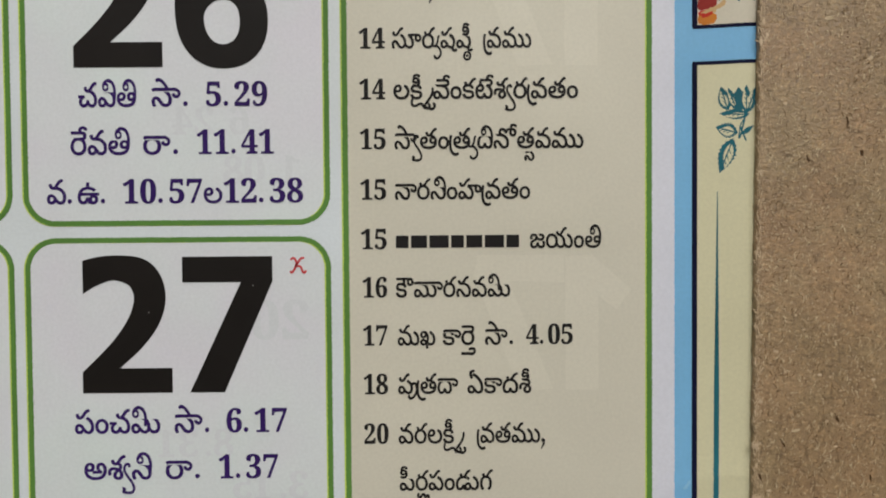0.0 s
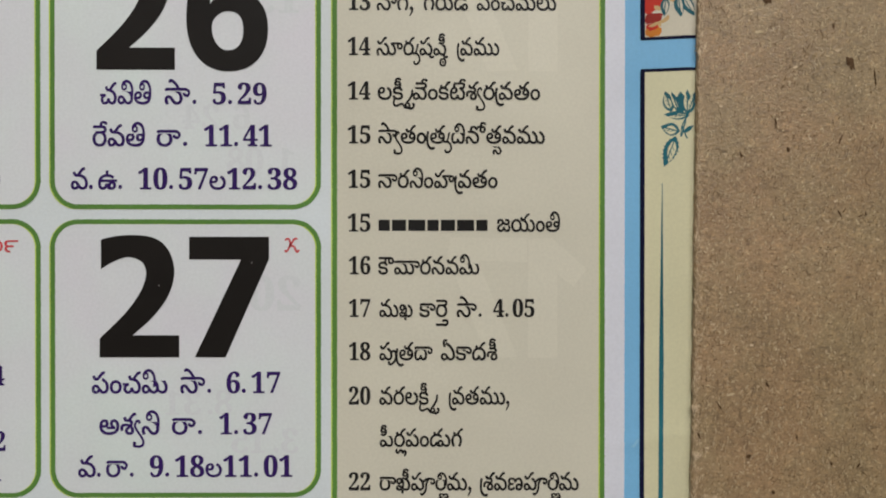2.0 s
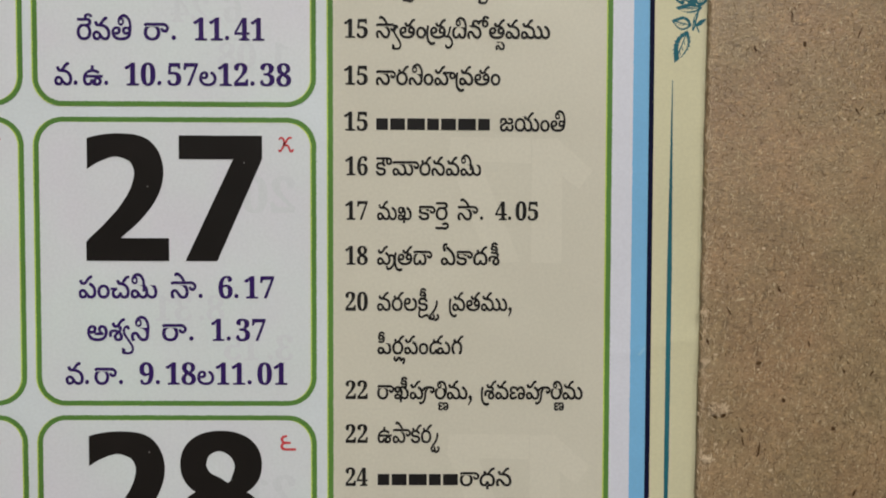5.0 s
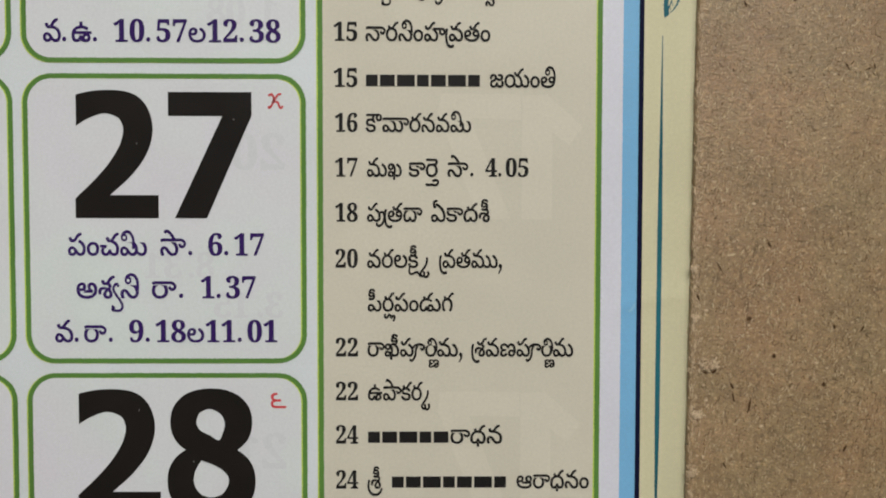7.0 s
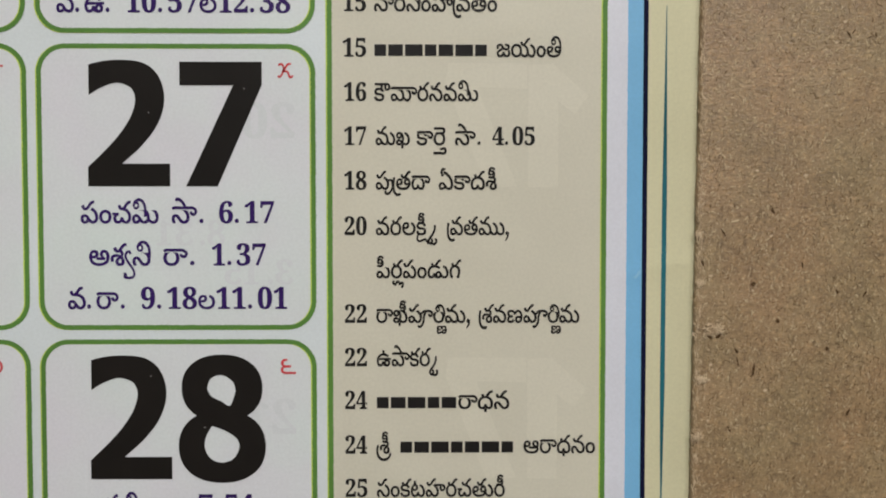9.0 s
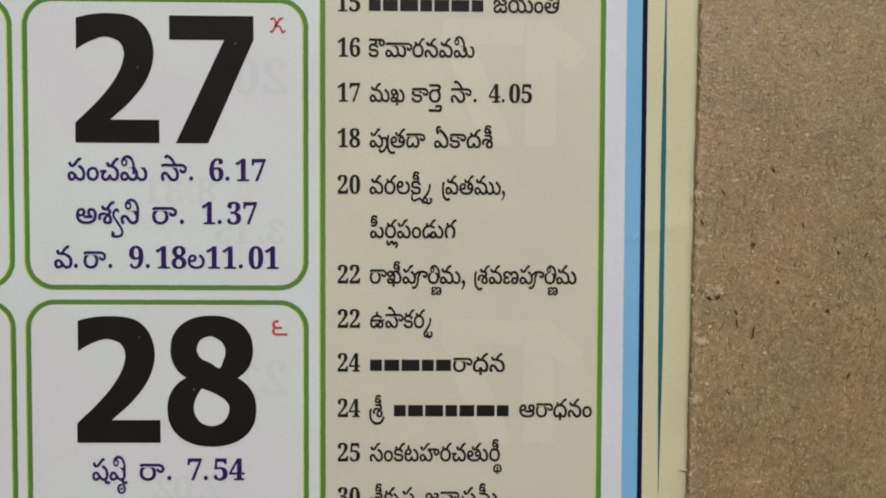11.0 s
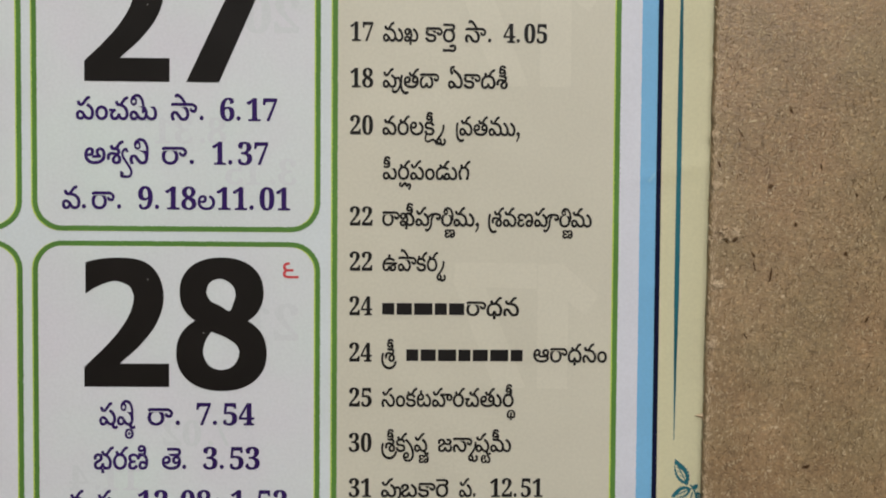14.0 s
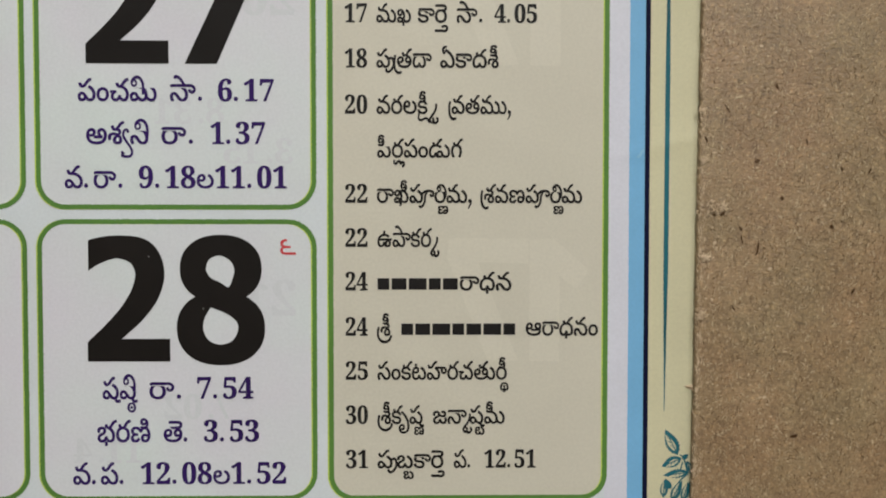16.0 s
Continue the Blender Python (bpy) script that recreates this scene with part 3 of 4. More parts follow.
lettering("text_line", [("n", "0", -15.9, -14.27)], 34.65, 3.7, VIOLET, left_boxes[0], label="dark violet printed text line")
lettering("text_line", [("n", "4", -15.68, -13.98)], 28.54, 3.7, VIOLET, left_boxes[0], label="dark violet printed text line")
lettering("text_line", [("n", "0", -15.22, -13.52)], 22.97, 3.7, VIOLET, left_boxes[0], label="dark violet printed text line")
lettering("text_line", [("n", "4", -14.66, -12.95)], -3.68, 3.7, VIOLET, left_boxes[1], label="dark violet printed text line")
lettering("text_line", [("n", "02", -16.22, -12.82)], -12.6, 3.7, VIOLET, left_boxes[1], label="dark violet printed text line")
lettering("text_line", [("n", "1", -14.61, -13.44)], -16.71, 3.7, VIOLET, left_boxes[1], label="dark violet printed text line")
lettering("text_line", [("n", "5", -14.61, -12.68)], -54.91, 3.7, VIOLET, left_boxes[2], label="dark violet printed text line")

# the list of feast days beside the dates
LIST_L, LIST_R, LIST_B, LIST_T = 31.88, 68.40, -57.5, 130.0


def list_panel():
    v, f = sheet(LIST_L, LIST_R, LIST_B + 3.0, LIST_T, 0.03, 48, 2)
    a, b = sheet(LIST_L + 0.3, LIST_R - 0.3, LIST_B + 1.0, LIST_B + 3.0, 0.03, 48, 1)
    c, d = sheet(LIST_L + 1.6, LIST_R - 1.6, LIST_B, LIST_B + 1.0, 0.03, 48, 1)
    f = f + [tuple(i + len(v) for i in q) for q in b] + [tuple(i + len(v) + len(a) for i in q) for q in d]
    ob = part("feast_list", v + a + c, f, BEIGE, calendar, "beige panel listing feast days in black Telugu type")
    outline("list_rule", rounded(LIST_L, LIST_R, LIST_B, LIST_T, 3.1), 0.66, ob)
    return ob


feasts = list_panel()


def feast(base, *words):
    lettering("text_line", words, base, 3.4, TYPE, feasts, label="black printed text line")


def number(text):
    return ("n", text, 33.66 if text < "16" else 33.8, 36.75)


feast(47.39, number("13"), (T, "నాగ,", 37.56, 42.6), (T, "గరుడ", 43.99, 50.03), (T, "పంచమీలు", 51.2, 62.05))
feast(41.27, number("14"), (T, "సూర్యషష్ఠీ", 37.56, 47.32), (T, "వ్రము", 48.49, 54.3))
feast(35.23, number("14"), (T, "లక్ష్మీవేంకటేశ్వరవ్రతం", 37.72, 59.88))
feast(29.27, number("15"), (T, "స్వాతంత్ర్యదినోత్సవము", 37.79, 60.51))
feast(23.22, number("15"), (T, "నారసింహవ్రతం", 37.79, 54.07))
feast(17.26, number("15"), ("b", 7, 37.85, 52.7), (T, "జయంతి", 54.0, 62.61))
feast(11.44, number("16"), (T, "కౌమారనవమి", 37.79, 51.6))
feast(5.62, number("17"), (T, "మఖ", 37.95, 42.52), (T, "కార్తె", 43.4, 47.4), (T, "సా.", 48.5, 51.9), ("n", "4.05", 53.46, 59.13))
feast(-0.28, number("18"), (T, "పుత్రదా", 37.95, 45.24), (T, "ఏకాదశీ", 46.33, 54.09))
feast(-6.33, number("20"), (T, "వరలక్ష్మీ", 37.95, 46.17), (T, "వ్రతము,", 47.41, 55.72))
feast(-12.08, (T, "పీర్లపండుగ", 38.02, 49.36))
feast(-18.06, number("22"), (T, "రాఖీపూర్ణిమ,", 37.98, 50.55), (T, "శ్రవణపూర్ణిమ", 51.68, 65.2))
feast(-23.9, number("22"), (T, "ఉపాకర్మ", 38.04, 46.28))
feast(-29.68, number("24"), ("b", 5, 38.05, 48.7), (T, "రాధన", 48.95, 55.84))
feast(-35.71, number("24"), (T, "శ్రీ", 37.95, 39.97), ("b", 7, 41.2, 56.35), (T, "ఆరాధనం", 57.75, 67.42))
feast(-41.59, number("25"), (T, "సంకటహరచతుర్థీ", 38.01, 55.5))
feast(-47.51, number("30"), (T, "శ్రీకృష్ణ", 38.0, 44.26), (T, "జన్మాష్టమీ", 45.39, 54.99))
feast(-53.46, number("31"), (T, "పుబ్బకార్తె", 37.99, 46.98), (T, "ప.", 48.19, 50.38), ("n", "12.51", 52.28, 59.18))


def show_through():
    """Print of the reverse side, faintly seen through the paper, mirrored."""
    for y in (39.2, 0.1, -39.1):
        for ch, x in (("1", 56.5), ("7", 48.0)):
            vf = glyph(chr(0x1D7EC + int(ch)), 0.02)
            part("show_through", [on_page(x + 10.5 - p[0] * 20, y + p[1] * 22.5, 0.042) for p in vf[0]], [f[::-1] for f in vf[1]], GHOST_BEIGE, feasts)
    for box, text, right, y, size in ((boxes[0], "19", 27.6, 47.0, 6.5), (boxes[0], "6.24", 20.5, 31.2, 4.6), (boxes[0], "1.08", 26.5, 25.3, 4.6), (boxes[1], "20", 27.4, 6.5, 6.5), (boxes[1], "8.31", 18.0, -7.7, 4.6),
                                      (boxes[1], "3.15", 27.0, -12.9, 4.6), (boxes[2], "21", 27.4, -33.0, 6.5), (boxes[2], "7.02", 19.0, -46.8, 4.6), (boxes[2], "11.4", 7.0, -52.6, 4.6)):
        v, f = [], []
        for vf in serif_digits(text)[0]:
            f += [tuple(i + len(v) for i in q[::-1]) for q in vf[1]]
            v += [on_page(right - p[0] * size, y + p[1] * size, 0.04) for p in vf[0]]
        part("show_through", v, f, GHOST_CELL, box)


show_through()


# ---- the printed border beside the list ----
def strip(name, x0, x1, y0, y1, level, material, label, parent=None):
    return part(name, *sheet(x0, x1, y0, y1, level, max(2, int((x1 - x0) / 0.7)), int((y1 - y0) / 0.6)), material, parent or calendar, label)


strip("margin", 68.40, 71.56, Y0, LIST_T, 0.02, MARGIN, "pale lavender margin")
blue = strip("blue_border", 71.56, 97.4, Y0, 150, 0.024, BLUE, "sky-blue printed border")
part("screen_edge", *ribbon(straight(71.56, -70, 71.56, 70, 0.12), 0.22, 0.028), BLUE, blue)
PANEL_TOP, PANEL_BOTTOM = 39.1, -75.0


def framed_panel(name, y0, y1, fill, label):
    ob = strip(name, 73.85, 92.0, y0, y1, 0.034, fill, label)
    v, f = ribbon(straight(73.85, y0, 73.85, y1), 0.64, 0.06, False, 0.015)
    for y in (y0, y1):
        if -70 < y < 70:
            a, b = ribbon(straight(73.6, y, 82.0, y), 0.42, 0.062, False, 0.015)
            f = f + [tuple(i + len(v) for i in q) for q in b]
            v = v + a
    part("frame_rule", v, f, NAVY, ob, "dark navy frame line")
    return ob


panel = framed_panel("border_panel", PANEL_BOTTOM, PANEL_TOP, YELLOW, "pale yellow panel framed in navy")
picture = framed_panel("picture_panel", 43.4, 120.0, PIC_CREAM, "small colour picture in red, orange and cream")


def leaf_shape(x, y, length, width, angle):
    a = radians(angle)
    out = []
    for k in range(40):
        s = k / 40
        u = s * 2 if s < 0.5 else 2 - s * 2
        w = width / 2 * math.sin(math.pi * u ** 0.8) * (1 if s < 0.5 else -1) * (1 + 0.16 * math.sin(k * 2.6))
        out.append((x + math.cos(a) * u * length - math.sin(a) * w, y + math.sin(a) * u * length + math.cos(a) * w))
    return out


def leaf(x, y, length, width, angle, parent, inner, inside=0.5):
    """A teal outlined leaf with a light heart, a midrib and side veins, sprouting from x, y."""
    ob = part("leaf", *filled(leaf_shape(x, y, length, width, angle), 0.05), TEAL, parent, "teal printed leaf")
    a = radians(angle)
    if inside:
        part("leaf_heart", *filled(leaf_shape(x + math.cos(a) * length * 0.14, y + math.sin(a) * length * 0.14, length * 0.70, width * (inside + 0.06), angle + 7), 0.062), inner, ob)
        v, f = ribbon(straight(x, y, x + math.cos(a) * length * 0.78, y + math.sin(a) * length * 0.78, 0.3), 0.15, 0.074)
        for u in (0.30, 0.46, 0.62) if parent == panel else ():
            q = a + radians(38)
            reach = width * 0.34 * math.sin(math.pi * u ** 0.8)
            px, py = x + math.cos(a) * u * length, y + math.sin(a) * u * length
            c, d = ribbon(straight(px, py, px + math.cos(q) * reach, py + math.sin(q) * reach, 0.2), 0.10, 0.075)
            f = f + [tuple(i + len(v) for i in face) for face in d]
            v = v + c
        part("leaf_vein", v, f, TEAL, ob)


def stem(ctrl, width, parent):
    part("stem", *ribbon(smooth_line(ctrl), width, 0.055), TEAL, parent)


def daub(ctrl, level, material):
    """A patch of printed colour with an uneven outline."""
    pts = smooth_line([*ctrl, ctrl[0]], 10)[:-1]
    pts = [(x + 0.22 * noise.noise((x * 2.5, y * 2.5, 4)), y + 0.22 * noise.noise((x * 2.5, y * 2.5, 9))) for x, y in pts]
    part("picture_colour", *filled(pts, level), material, picture)


leaf(77.81, 33.41, 2.98, 1.57, 107, panel, YELLOW, 0.5)
leaf(78.85, 33.40, 2.90, 1.02, 111, panel, YELLOW, 0.45)
leaf(79.24, 33.27, 2.85, 1.78, 94, panel, YELLOW, 0.0)
leaf(80.01, 33.00, 3.35, 1.27, 90, panel, YELLOW, 0.5)
leaf(80.01, 33.00, 3.30, 1.27, 69, panel, YELLOW, 0.45)
leaf(80.27, 32.82, 3.50, 1.22, 176, panel, YELLOW, 0.42)
leaf(78.96, 30.69, 2.75, 1.73, 163, panel, YELLOW, 0.6)
leaf(78.44, 30.05, 4.37, 1.98, -112, panel, YELLOW, 0.5)
leaf(79.48, 30.55, 1.76, 0.61, 35, panel, YELLOW, 0.0)
stem([(79.88, 32.87), (79.62, 31.58), (79.17, 30.04)], 0.22, panel)
stem([(80.27, 33.00), (79.36, 31.72), (79.09, 30.04)], 0.14, panel)
stem([(79.23, 31.46), (79.99, 29.77)], 0.2, panel)
leaf(78.25, -51.45, 3.75, 1.75, 117, panel, YELLOW, 0.42)
leaf(78.75, -51.85, 2.95, 1.40, -154, panel, YELLOW, 0.42)
leaf(78.90, -51.95, 1.05, 0.66, 40, panel, YELLOW, 0.0)
leaf(79.75, -53.65, 3.50, 1.15, -169, panel, YELLOW, 0.40)
leaf(79.55, -52.20, 1.70, 0.80, -75, panel, YELLOW, 0.35)
leaf(76.35, -57.25, 2.50, 1.10, 84, panel, YELLOW, 0.42)
leaf(77.45, -57.60, 3.10, 1.25, 62, panel, YELLOW, 0.38)
leaf(78.90, -57.60, 2.90, 1.10, 70, panel, YELLOW, 0.38)
leaf(77.40, -56.10, 1.60, 0.75, 118, panel, YELLOW, 0.0)
stem([(78.60, -51.35), (79.20, -52.20), (79.62, -53.90)], 0.2, panel)
stem([(78.95, -52.30), (78.60, -53.50), (78.10, -54.60)], 0.18, panel)
stem([(79.62, -53.90), (78.60, -54.90), (77.60, -56.40)], 0.2, panel)
leaf(77.01, 48.87, 2.58, 1.27, -95, picture, PIC_CREAM, 0.5)
leaf(78.69, 49.11, 3.07, 1.52, -82, picture, PIC_CREAM, 0.35)
leaf(79.33, 48.98, 3.30, 1.52, -60, picture, PIC_CREAM, 0.45)
leaf(77.93, 52.46, 2.01, 1.27, -130, picture, PIC_CREAM, 0.0)
leaf(77.79, 49.76, 3.10, 1.27, -3, picture, PIC_CREAM, 0.35)
leaf(78.45, 52.71, 1.84, 1.52, -78, picture, PIC_CREAM, 0.5)
leaf(79.62, 52.96, 1.98, 1.02, -66, picture, PIC_CREAM, 0.3)
leaf(78.31, 50.14, 2.09, 1.02, -138, picture, PIC_CREAM, 0.4)
stem([(76.50, 50.16), (78.31, 50.02), (80.89, 49.48)], 0.3, picture)
stem([(79.61, 52.19), (79.73, 50.13), (80.11, 48.58)], 0.22, picture)
daub([(74.21, 54.81), (78.34, 54.77), (77.93, 52.20), (76.51, 50.93), (76.88, 49.39), (76.23, 47.59), (75.45, 47.09), (74.21, 46.84), (74.08, 50.70)], 0.042, PIC_RED)
daub([(74.20, 46.59), (75.19, 46.83), (76.61, 46.56), (76.21, 45.67), (74.92, 45.42), (74.20, 45.68)], 0.043, PIC_DARK)
daub([(74.29, 43.75), (74.29, 44.84), (75.18, 45.24), (76.46, 44.71), (76.20, 43.86), (75.17, 43.67)], 0.044, PIC_ORANGE)
daub([(74.53, 44.99), (75.44, 45.54), (76.73, 45.92), (77.25, 46.43), (77.51, 46.04), (76.73, 45.40), (75.95, 44.97)], 0.046, PIC_PALE)
daub([(76.78, 53.24), (78.20, 53.23), (77.93, 51.43), (77.02, 50.41), (76.38, 50.93)], 0.046, PIC_ORANGE)
daub([(75.32, 47.86), (76.48, 47.72), (76.61, 47.33), (75.71, 47.21)], 0.047, PIC_PALE)

daub([(76.2, 47.6), (76.7, 48.9), (76.5, 50.4), (77.2, 51.0), (77.6, 50.2), (77.3, 48.8), (77.0, 47.5)], 0.045, PIC_ORANGE)
daub([(77.4, 48.9), (78.3, 49.4), (79.2, 49.1), (78.6, 48.4), (77.8, 48.2)], 0.046, PIC_PALE)
daub([(74.3, 45.0), (75.0, 45.4), (76.0, 45.1), (75.6, 44.6), (74.8, 44.5)], 0.0465, PIC_RED)

# a crease's highlight painted in lighter blue, and pinholes in the black figures
CREASE_HIGHLIGHT = ink("crease_highlight_ink", (0.27, 0.53, 0.76), 0.1)
part("crease", *filled([(72.4, -12.0), (72.8, -11.6), (73.1, -11.1), (73.45, -10.9), (73.35, -11.4), (73.0, -11.95), (72.7, -12.2)], 0.05), CREASE_HIGHLIGHT, blue, "small crease in the blue border")
PINHOLE = ink("pinhole", (0.25, 0.24, 0.23), 0.2)
for box, x, y in ((boxes[1], 8.0, 9.85), (boxes[1], 20.6, 13.0), (boxes[2], 15.0, -32.1), (boxes[2], 7.9, -25.2)):
    part("pinhole", *filled([(x + 0.09 * math.cos(a), y + 0.11 * math.sin(a)) for a in range(6)], 0.09), PINHOLE, box)

# slender tapering line between the two sprays
line_y = [23.8 - i * (23.8 + 45.65) / 520 for i in range(521)]
part("tapered_line", *ribbon([(76.58 - 0.003 * (23.8 - y), y) for y in line_y], [0.08 + 0.56 * min(1.0, (23.8 - y) / 24.0, (y + 45.65) / 19.0) for y in line_y], 0.05, False, 0.03), TEAL, panel, "slender teal tapering line")


# ---- the pulp board that covers the page's edge ----
board = thing("cardboard_sheet", "rough brown pulp board sheet lying over the calendar's edge", "cardboard")


def board_edge(y):
    return BOARD_X + 0.0120 * y + 0.10 * noise.noise((0, y * 0.22, 3)) + 0.09 * noise.noise((5, y * 1.3, 3)) + 0.05 * noise.noise((9, y * 4.0, 1))


def board_sheet():
    bm = bmesh.new()
    ys = [-110.0, -75.0] + [-70 + 0.25 * i for i in range(561)] + [75.0, 170.0]
    rows = []
    for y in ys:
        e = board_edge(y)
        soft = 0.10 + 0.05 * noise.noise((2, y * 1.7, 8))
        prof = [(e + 0.06, RISE + 0.06), (e - 0.10, RISE + 0.12), (e - 0.06 + 0.06 * noise.noise((1, y * 3, 2)), BOARD_TOP - 0.45), (e + 0.03, BOARD_TOP - soft - 0.05), (e + 0.13, BOARD_TOP - 0.04), (e + 0.26, BOARD_TOP - 0.01), (e + 0.6, BOARD_TOP), (205.0, BOARD_TOP), (205.0, RISE + 0.06)]
        rows.append([bm.verts.new((x * MM, y * MM, z * MM)) for x, z in prof])
    for a, b in zip(rows, rows[1:]):
        for i in range(len(a)):
            j = (i + 1) % len(a)
            bm.faces.new((a[i], a[j], b[j], b[i]))
    bm.faces.new(rows[0])
    bm.faces.new(rows[-1][::-1])
    ob = solid("board", bm, BOARD, board)
    for p in ob.data.polygons:
        p.use_smooth = len(p.vertices) == 4


def fibres(name, count, material, seed, lengths, width, label, curl=0.35, knots=0):
    """Loose fibres lying in the board's face: short, thin, bent."""
    rng = random.Random(seed)
    v, f = [], []
    spots = [(rng.uniform(81, 114), rng.uniform(-70, 68)) for _ in range(knots)]
    for k in range(count):
        x, y = rng.uniform(79.9, 116), rng.uniform(-72, 70)
        if spots and k % 3:
            spot = spots[k % knots]
            x, y = rng.gauss(spot[0], 1.6), rng.gauss(spot[1], 1.6)
        a, n = rng.choice((rng.gauss(1.45, 0.4), rng.gauss(1.45, 0.4), rng.uniform(0, 3.14))), 4
        ln, w, bend = rng.uniform(*lengths) * rng.random() ** 0.5, width * rng.uniform(0.5, 1.2), rng.gauss(0, curl)
        if x - ln < board_edge(y) + 0.2:
            continue
        for k in range(n + 1):
            x += math.cos(a) * ln / n
            y += math.sin(a) * ln / n
            a += bend / n
            ww = w * (0.35 + 0.65 * math.sin(math.pi * (k + 0.4) / (n + 0.8)))
            z = BOARD_TOP + 0.012 + 0.06 * math.sin(math.pi * k / n)
            v += [((x - math.sin(a) * ww) * MM, (y + math.cos(a) * ww) * MM, z * MM), ((x + math.sin(a) * ww) * MM, (y - math.cos(a) * ww) * MM, z * MM)]
        o = len(v) - 2 * (n + 1)
        f += [(o + 2 * k, o + 2 * k + 1, o + 2 * k + 3, o + 2 * k + 2) for k in range(n)]
    tagged(part(name, v, f, material, board, label), kind="stuff")


def fleck(x, y, w, h, angle, material=None, seed=1):
    rng = random.Random(seed)
    a = radians(angle)
    pts = []
    for k in range(17):
        q = k / 17 * 2 * math.pi
        r = rng.uniform(0.75, 1.1) if material else rng.uniform(0.55, 1.25)
        px, py = math.cos(q) * w / 2 * r, math.sin(q) * h / 2 * r
        pts.append((x + px * math.cos(a) - py * math.sin(a), y + px * math.sin(a) + py * math.cos(a)))
    v = [(p[0] * MM, p[1] * MM, (BOARD_TOP + 0.07) * MM) for p in pts] + [(x * MM, y * MM, (BOARD_TOP + 0.09) * MM)]
    part("fleck", v, [(i, (i + 1) % 17, 17) for i in range(17)], material or FLECK_AND_SHADE, board, "dark brown fleck or painted tuft shade" if not material else "pale fibre fleck")


def frayed_edge():
    """Torn pale fibres standing out along the board's cut edge."""
    rng = random.Random(31)
    v, f = [], []
    for _ in range(2200):
        y = rng.uniform(-72, 70)
        thick = 0.4 + 0.6 * max(0.0, noise.noise((3, y * 0.35, 0)) + 0.2)
        x, z = board_edge(y) + rng.uniform(-0.05, 1.3) * thick, BOARD_TOP + rng.uniform(-0.12, 0.03)
        a, ln, w = rng.gauss(1.57, 0.45), rng.uniform(0.2, 1.0), rng.uniform(0.03, 0.085) * thick
        o = len(v)
        for k in range(4):
            v += [((x - math.sin(a) * w) * MM, (y + math.cos(a) * w) * MM, z * MM), ((x + math.sin(a) * w) * MM, (y - math.cos(a) * w) * MM, z * MM)]
            x, y, z, a = x + math.cos(a) * ln / 3, y + math.sin(a) * ln / 3, z + 0.04 * (1 - k), a + rng.gauss(0, 0.2)
        f += [(o + 2 * k, o + 2 * k + 1, o + 2 * k + 3, o + 2 * k + 2) for k in range(3)]
    tagged(part("frayed_edge", v, f, FIBRE_TORN, board, "pale torn fibres along the cut edge"), kind="stuff")


def splinter(x, y):
    """A sliver that sticks out from the cut edge over the page."""
    v = [((x - 0.60) * MM, (y + 0.05) * MM, 1.62 * MM), ((x + 0.55) * MM, (y + 0.42) * MM, 1.75 * MM), ((x + 0.55) * MM, (y - 0.36) * MM, 1.70 * MM), ((x + 0.55) * MM, (y + 0.02) * MM, 1.95 * MM)]
    part("splinter", v, [(0, 2, 1), (0, 1, 3), (0, 3, 2), (1, 2, 3)], FIBRE_TORN, board, "small tan sliver")


def torn_tuft(x, y, size, seed):
    """A spot where the board's skin is torn up: pale curled fibres standing over one another."""
    rng = random.Random(seed)
    v, f = [], []
    for _ in range(int(110 * size)):
        px, py, pz = x + rng.gauss(0, 0.42) * size, y + rng.gauss(0, 0.34) * size, BOARD_TOP + rng.uniform(0.02, 0.16)
        a, ln, w, bend = rng.gauss(0.9, 0.7), rng.uniform(0.25, 0.7), rng.uniform(0.03, 0.075), rng.gauss(0, 0.9)
        o = len(v)
        for k in range(5):
            v += [((px - math.sin(a) * w) * MM, (py + math.cos(a) * w) * MM, pz * MM), ((px + math.sin(a) * w) * MM, (py - math.cos(a) * w) * MM, pz * MM)]
            px, py, pz, a = px + math.cos(a) * ln / 4, py + math.sin(a) * ln / 4, pz + 0.10 * (1.5 - k) * size, a + bend / 4
        f += [(o + 2 * k, o + 2 * k + 1, o + 2 * k + 3, o + 2 * k + 2) for k in range(4)]
    tagged(part("torn_tuft", v, f, FIBRE_TORN, board, "pale torn-up fibres"), kind="stuff")


board_sheet()
frayed_edge()
for k, (x, y, size) in enumerate(((81.7, -18.95, 1.0), (82.7, -18.7, 0.8), (80.3, -12.8, 0.5), (80.75, -25.4, 0.7), (80.1, -32.9, 0.6), (80.1, -6.4, 0.4))):
    torn_tuft(x, y, size, k + 50)
splinter(79.05, -42.29)
fibres("fibre_layer", 4200, FIBRE_DARK, 4, (0.2, 1.1), 0.036, "fine dark fibres")
fibres("fibre_layer", 1500, FIBRE_BROWN, 15, (0.6, 1.5), 0.034, "long curled brown fibres", 1.3, 70)
fibres("fibre_layer", 600, FIBRE_LIGHT, 16, (0.4, 1.1), 0.042, "long curled pale fibres", 1.0, 60)
fibres("fibre_layer", 11000, FIBRE_LIGHT, 9, (0.15, 0.85), 0.052, "fine pale fibres")
# the first two are painted shade at the torn tuft's underside
fleck(82.95, -19.55, 0.9, 0.4, 25, None, 49)
fleck(81.9, -19.75, 0.8, 0.3, -15, None, 48)
fleck(87.59, -24.01, 0.37, 1.91, -8, None, 50)
fleck(90.7, -17.54, 0.44, 0.59, 0, None, 51)
fleck(97.23, -21.27, 0.59, 0.66, 20, None, 52)
fleck(99.5, 19.6, 0.22, 1.03, 30, None, 53)
fleck(100.08, 20.04, 0.15, 0.88, -30, None, 54)
fleck(102.23, 19.32, 0.88, 0.15, 20, None, 55)
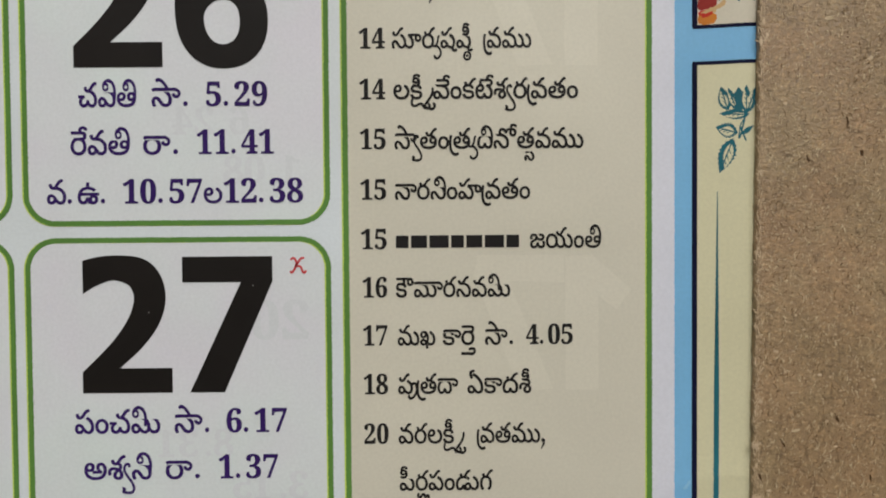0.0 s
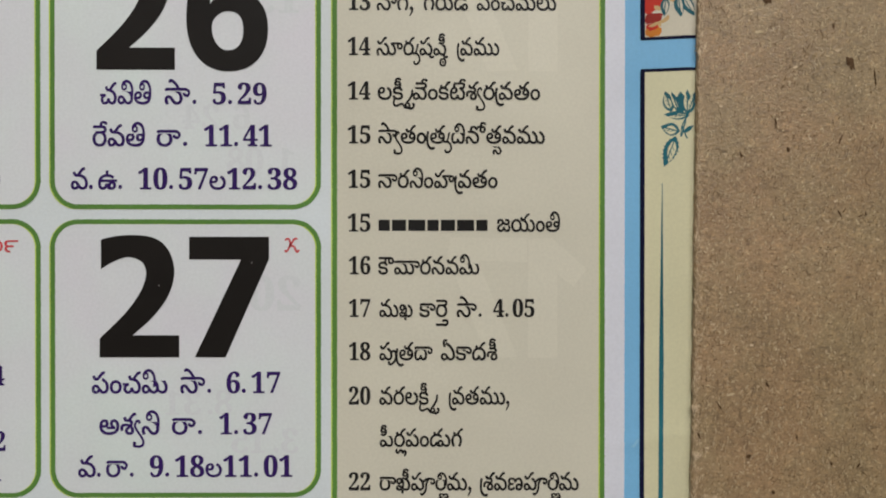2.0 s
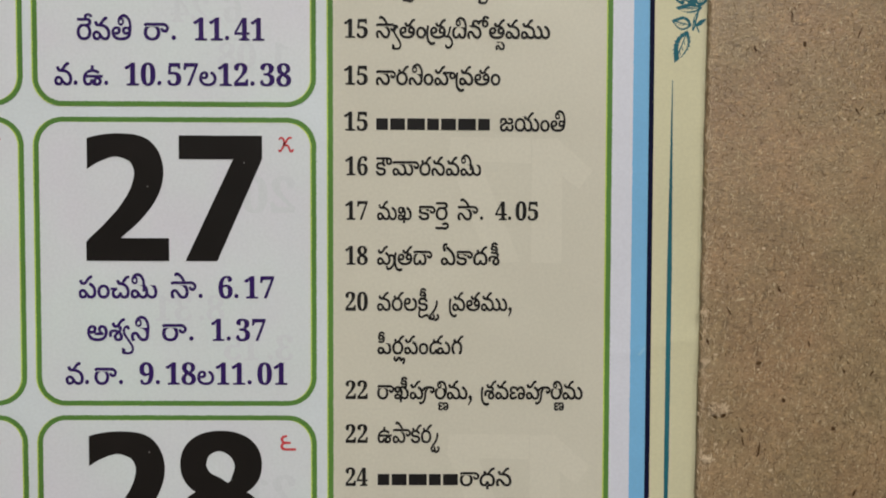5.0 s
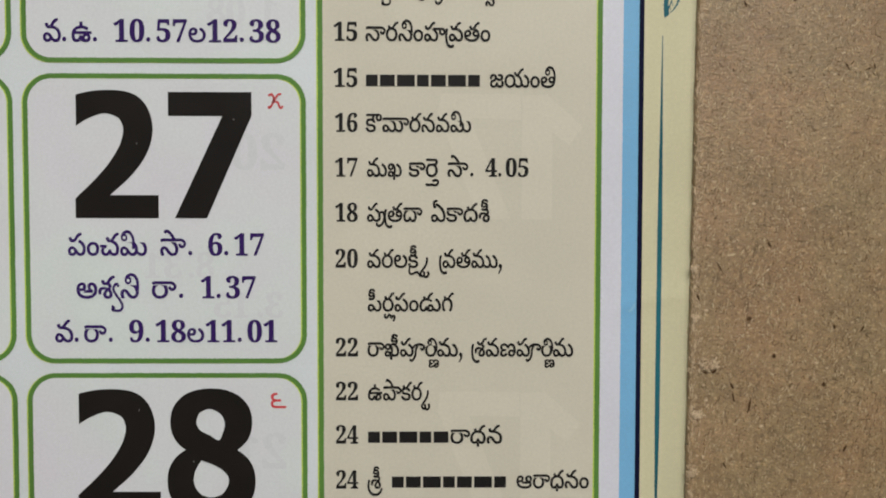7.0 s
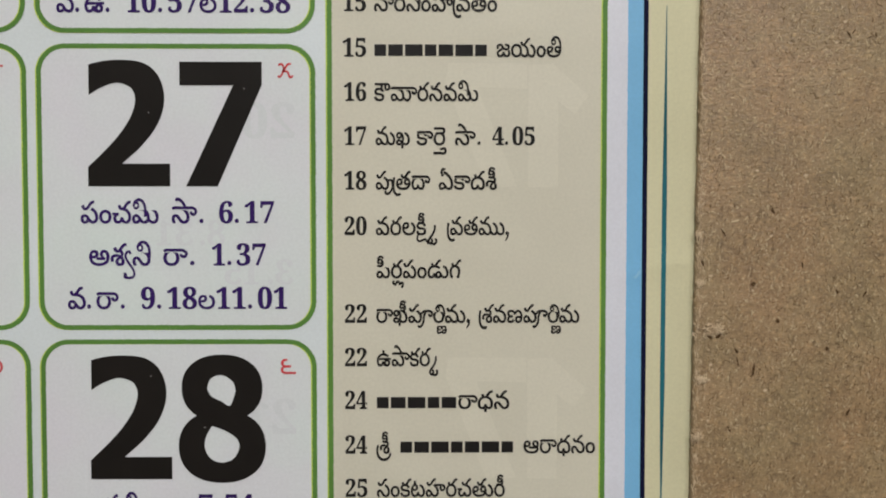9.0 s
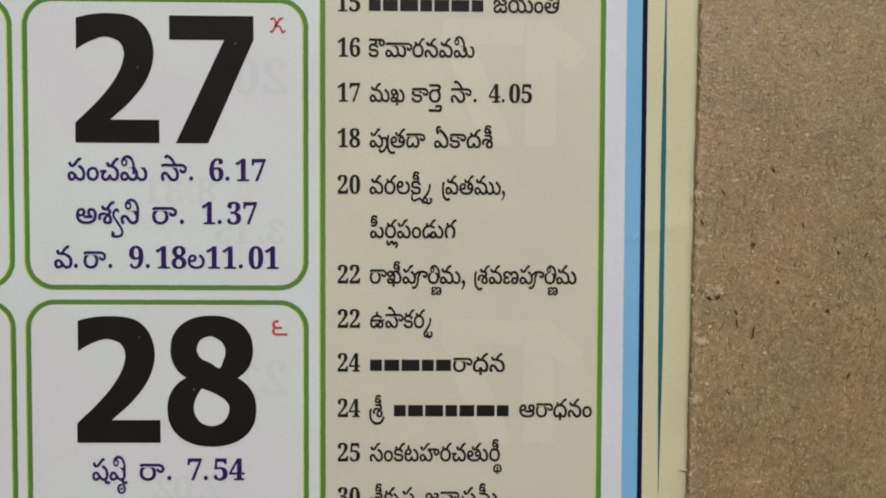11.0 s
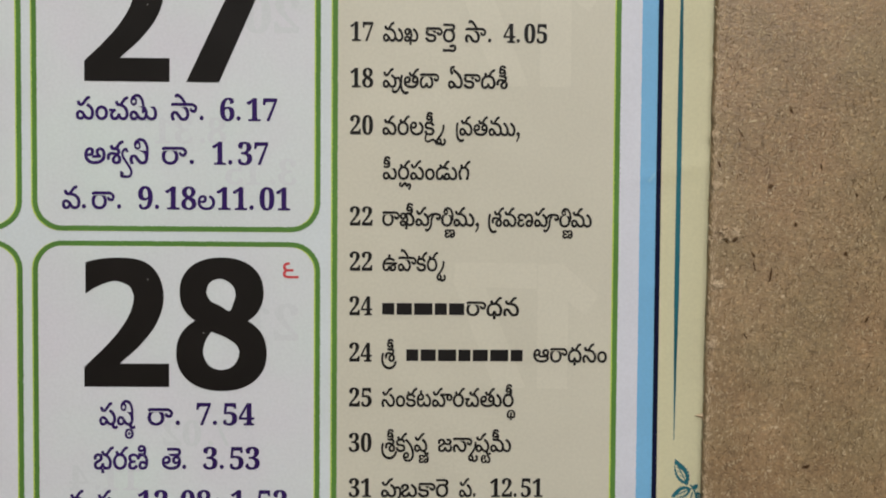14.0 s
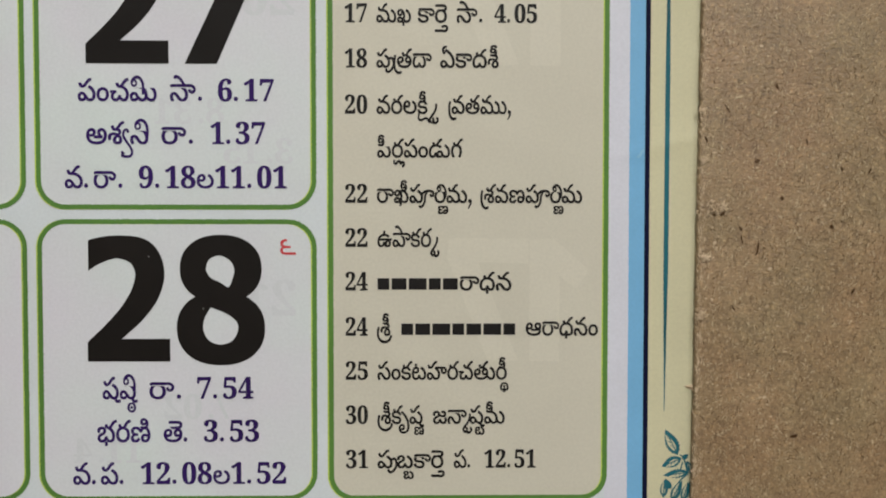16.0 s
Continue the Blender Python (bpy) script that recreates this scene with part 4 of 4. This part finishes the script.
fleck(102.96, 19.61, 0.22, 0.66, 10, None, 56)
fleck(85.49, -22.89, 0.22, 1.32, 10, None, 57)
fleck(100.13, -29.64, 0.29, 1.18, -20, None, 58)
fleck(84.48, -31.85, 0.22, 0.88, 30, None, 59)
fleck(93.86, -10.28, 0.22, 1.03, 5, None, 60)
fleck(102.09, -13.99, 0.29, 0.88, -30, None, 61)
fleck(82.39, -18.42, 1.18, 0.51, 20, FIBRE_TORN, 62)
fleck(82.84, -19.02, 0.66, 0.44, -20, FIBRE_TORN, 63)
fleck(81.65, -18.87, 0.37, 1.03, 10, FIBRE_TORN, 64)
fleck(81.07, -19.31, 0.37, 0.73, -30, FIBRE_TORN, 65)
fleck(81.94, -18.05, 0.44, 0.37, 0, FIBRE_TORN, 66)
fleck(80.08, -24.37, 0.37, 0.88, 0, FIBRE_TORN, 67)
fleck(82.16, -24.0, 0.44, 0.37, 30, FIBRE_TORN, 68)
fleck(81.16, -27.73, 0.29, 0.88, -10, FIBRE_TORN, 69)
fleck(80.66, -22.88, 0.29, 0.66, 20, FIBRE_TORN, 70)
fleck(81.64, -30.72, 0.37, 0.51, 20, FIBRE_TORN, 71)
fleck(92.68, -48.63, 1.03, 0.51, 10, None, 72)
fleck(85.29, -21.48, 0.29, 1.03, 30, None, 73)
fleck(98.47, -13.78, 0.37, 0.66, 10, None, 74)
fleck(86.31, 27.41, 0.29, 0.88, 20, None, 75)
fleck(104.15, 37.8, 0.22, 2.94, 5, None, 76)
fleck(90.88, 31.89, 0.22, 1.18, 10, None, 77)
fleck(99.58, 29.54, 0.22, 1.62, -20, None, 78)
fleck(81.03, 43.45, 0.44, 0.88, 0, FIBRE_TORN, 79)
fleck(80.71, 41.04, 0.37, 1.03, 10, FIBRE_TORN, 80)
fleck(81.47, 41.79, 0.37, 0.44, 10, FIBRE_TORN, 81)
fleck(80.61, 49.32, 0.37, 0.88, 0, FIBRE_TORN, 82)
fleck(81.21, 48.18, 0.37, 0.59, 40, FIBRE_TORN, 83)
fleck(79.75, -42.5, 0.37, 0.88, 0, FIBRE_TORN, 84)
fleck(80.28, -35.83, 0.44, 0.66, 20, FIBRE_TORN, 85)
fleck(80.01, -38.79, 0.29, 0.73, 0, FIBRE_TORN, 86)
for k, (x, y, w, h, a) in enumerate(((89.8, 47.95, 1.3, 0.95, 20), (100.9, 39.6, 1.2, 2.0, 20), (98.57, 44.63, 0.35, 0.8, 0), (92.53, 28.1, 0.45, 0.95, 15), (87.4, -12.7, 0.75, 0.6, 0),
                                     (89.85, -3.2, 0.35, 0.8, 30), (83.42, -5.94, 0.2, 1.3, 30), (80.75, -10.0, 0.3, 1.0, 25))):
    fleck(x, y, w, h, a, seed=k + 20)
chip_rng = random.Random(77)
chip_v, chip_f = [], []
for k in range(420):
    cx, cy, r = chip_rng.uniform(80.4, 112), chip_rng.uniform(-70, 66), chip_rng.uniform(0.05, 0.16) * chip_rng.choice((1, 1, 1, 1.6))
    o, turn = len(chip_v), chip_rng.uniform(0, 3)
    for q in range(5):
        a = turn + q * 1.257
        rr = r * chip_rng.uniform(0.5, 1.2)
        chip_v.append(((cx + math.cos(a) * rr * 1.5) * MM, (cy + math.sin(a) * rr) * MM, (BOARD_TOP + 0.03) * MM))
    chip_f.append((o, o + 1, o + 2, o + 3, o + 4))
tagged(part("pale_pulp", chip_v, chip_f, FIBRE_TORN, board, "tiny pale chips of pulp"), kind="stuff")
fleck(88.66, 43.8, 1.2, 0.5, 0, FIBRE_LIGHT, 3)
fleck(85.0, -4.5, 1.1, 0.35, 10, FIBRE_LIGHT, 5)
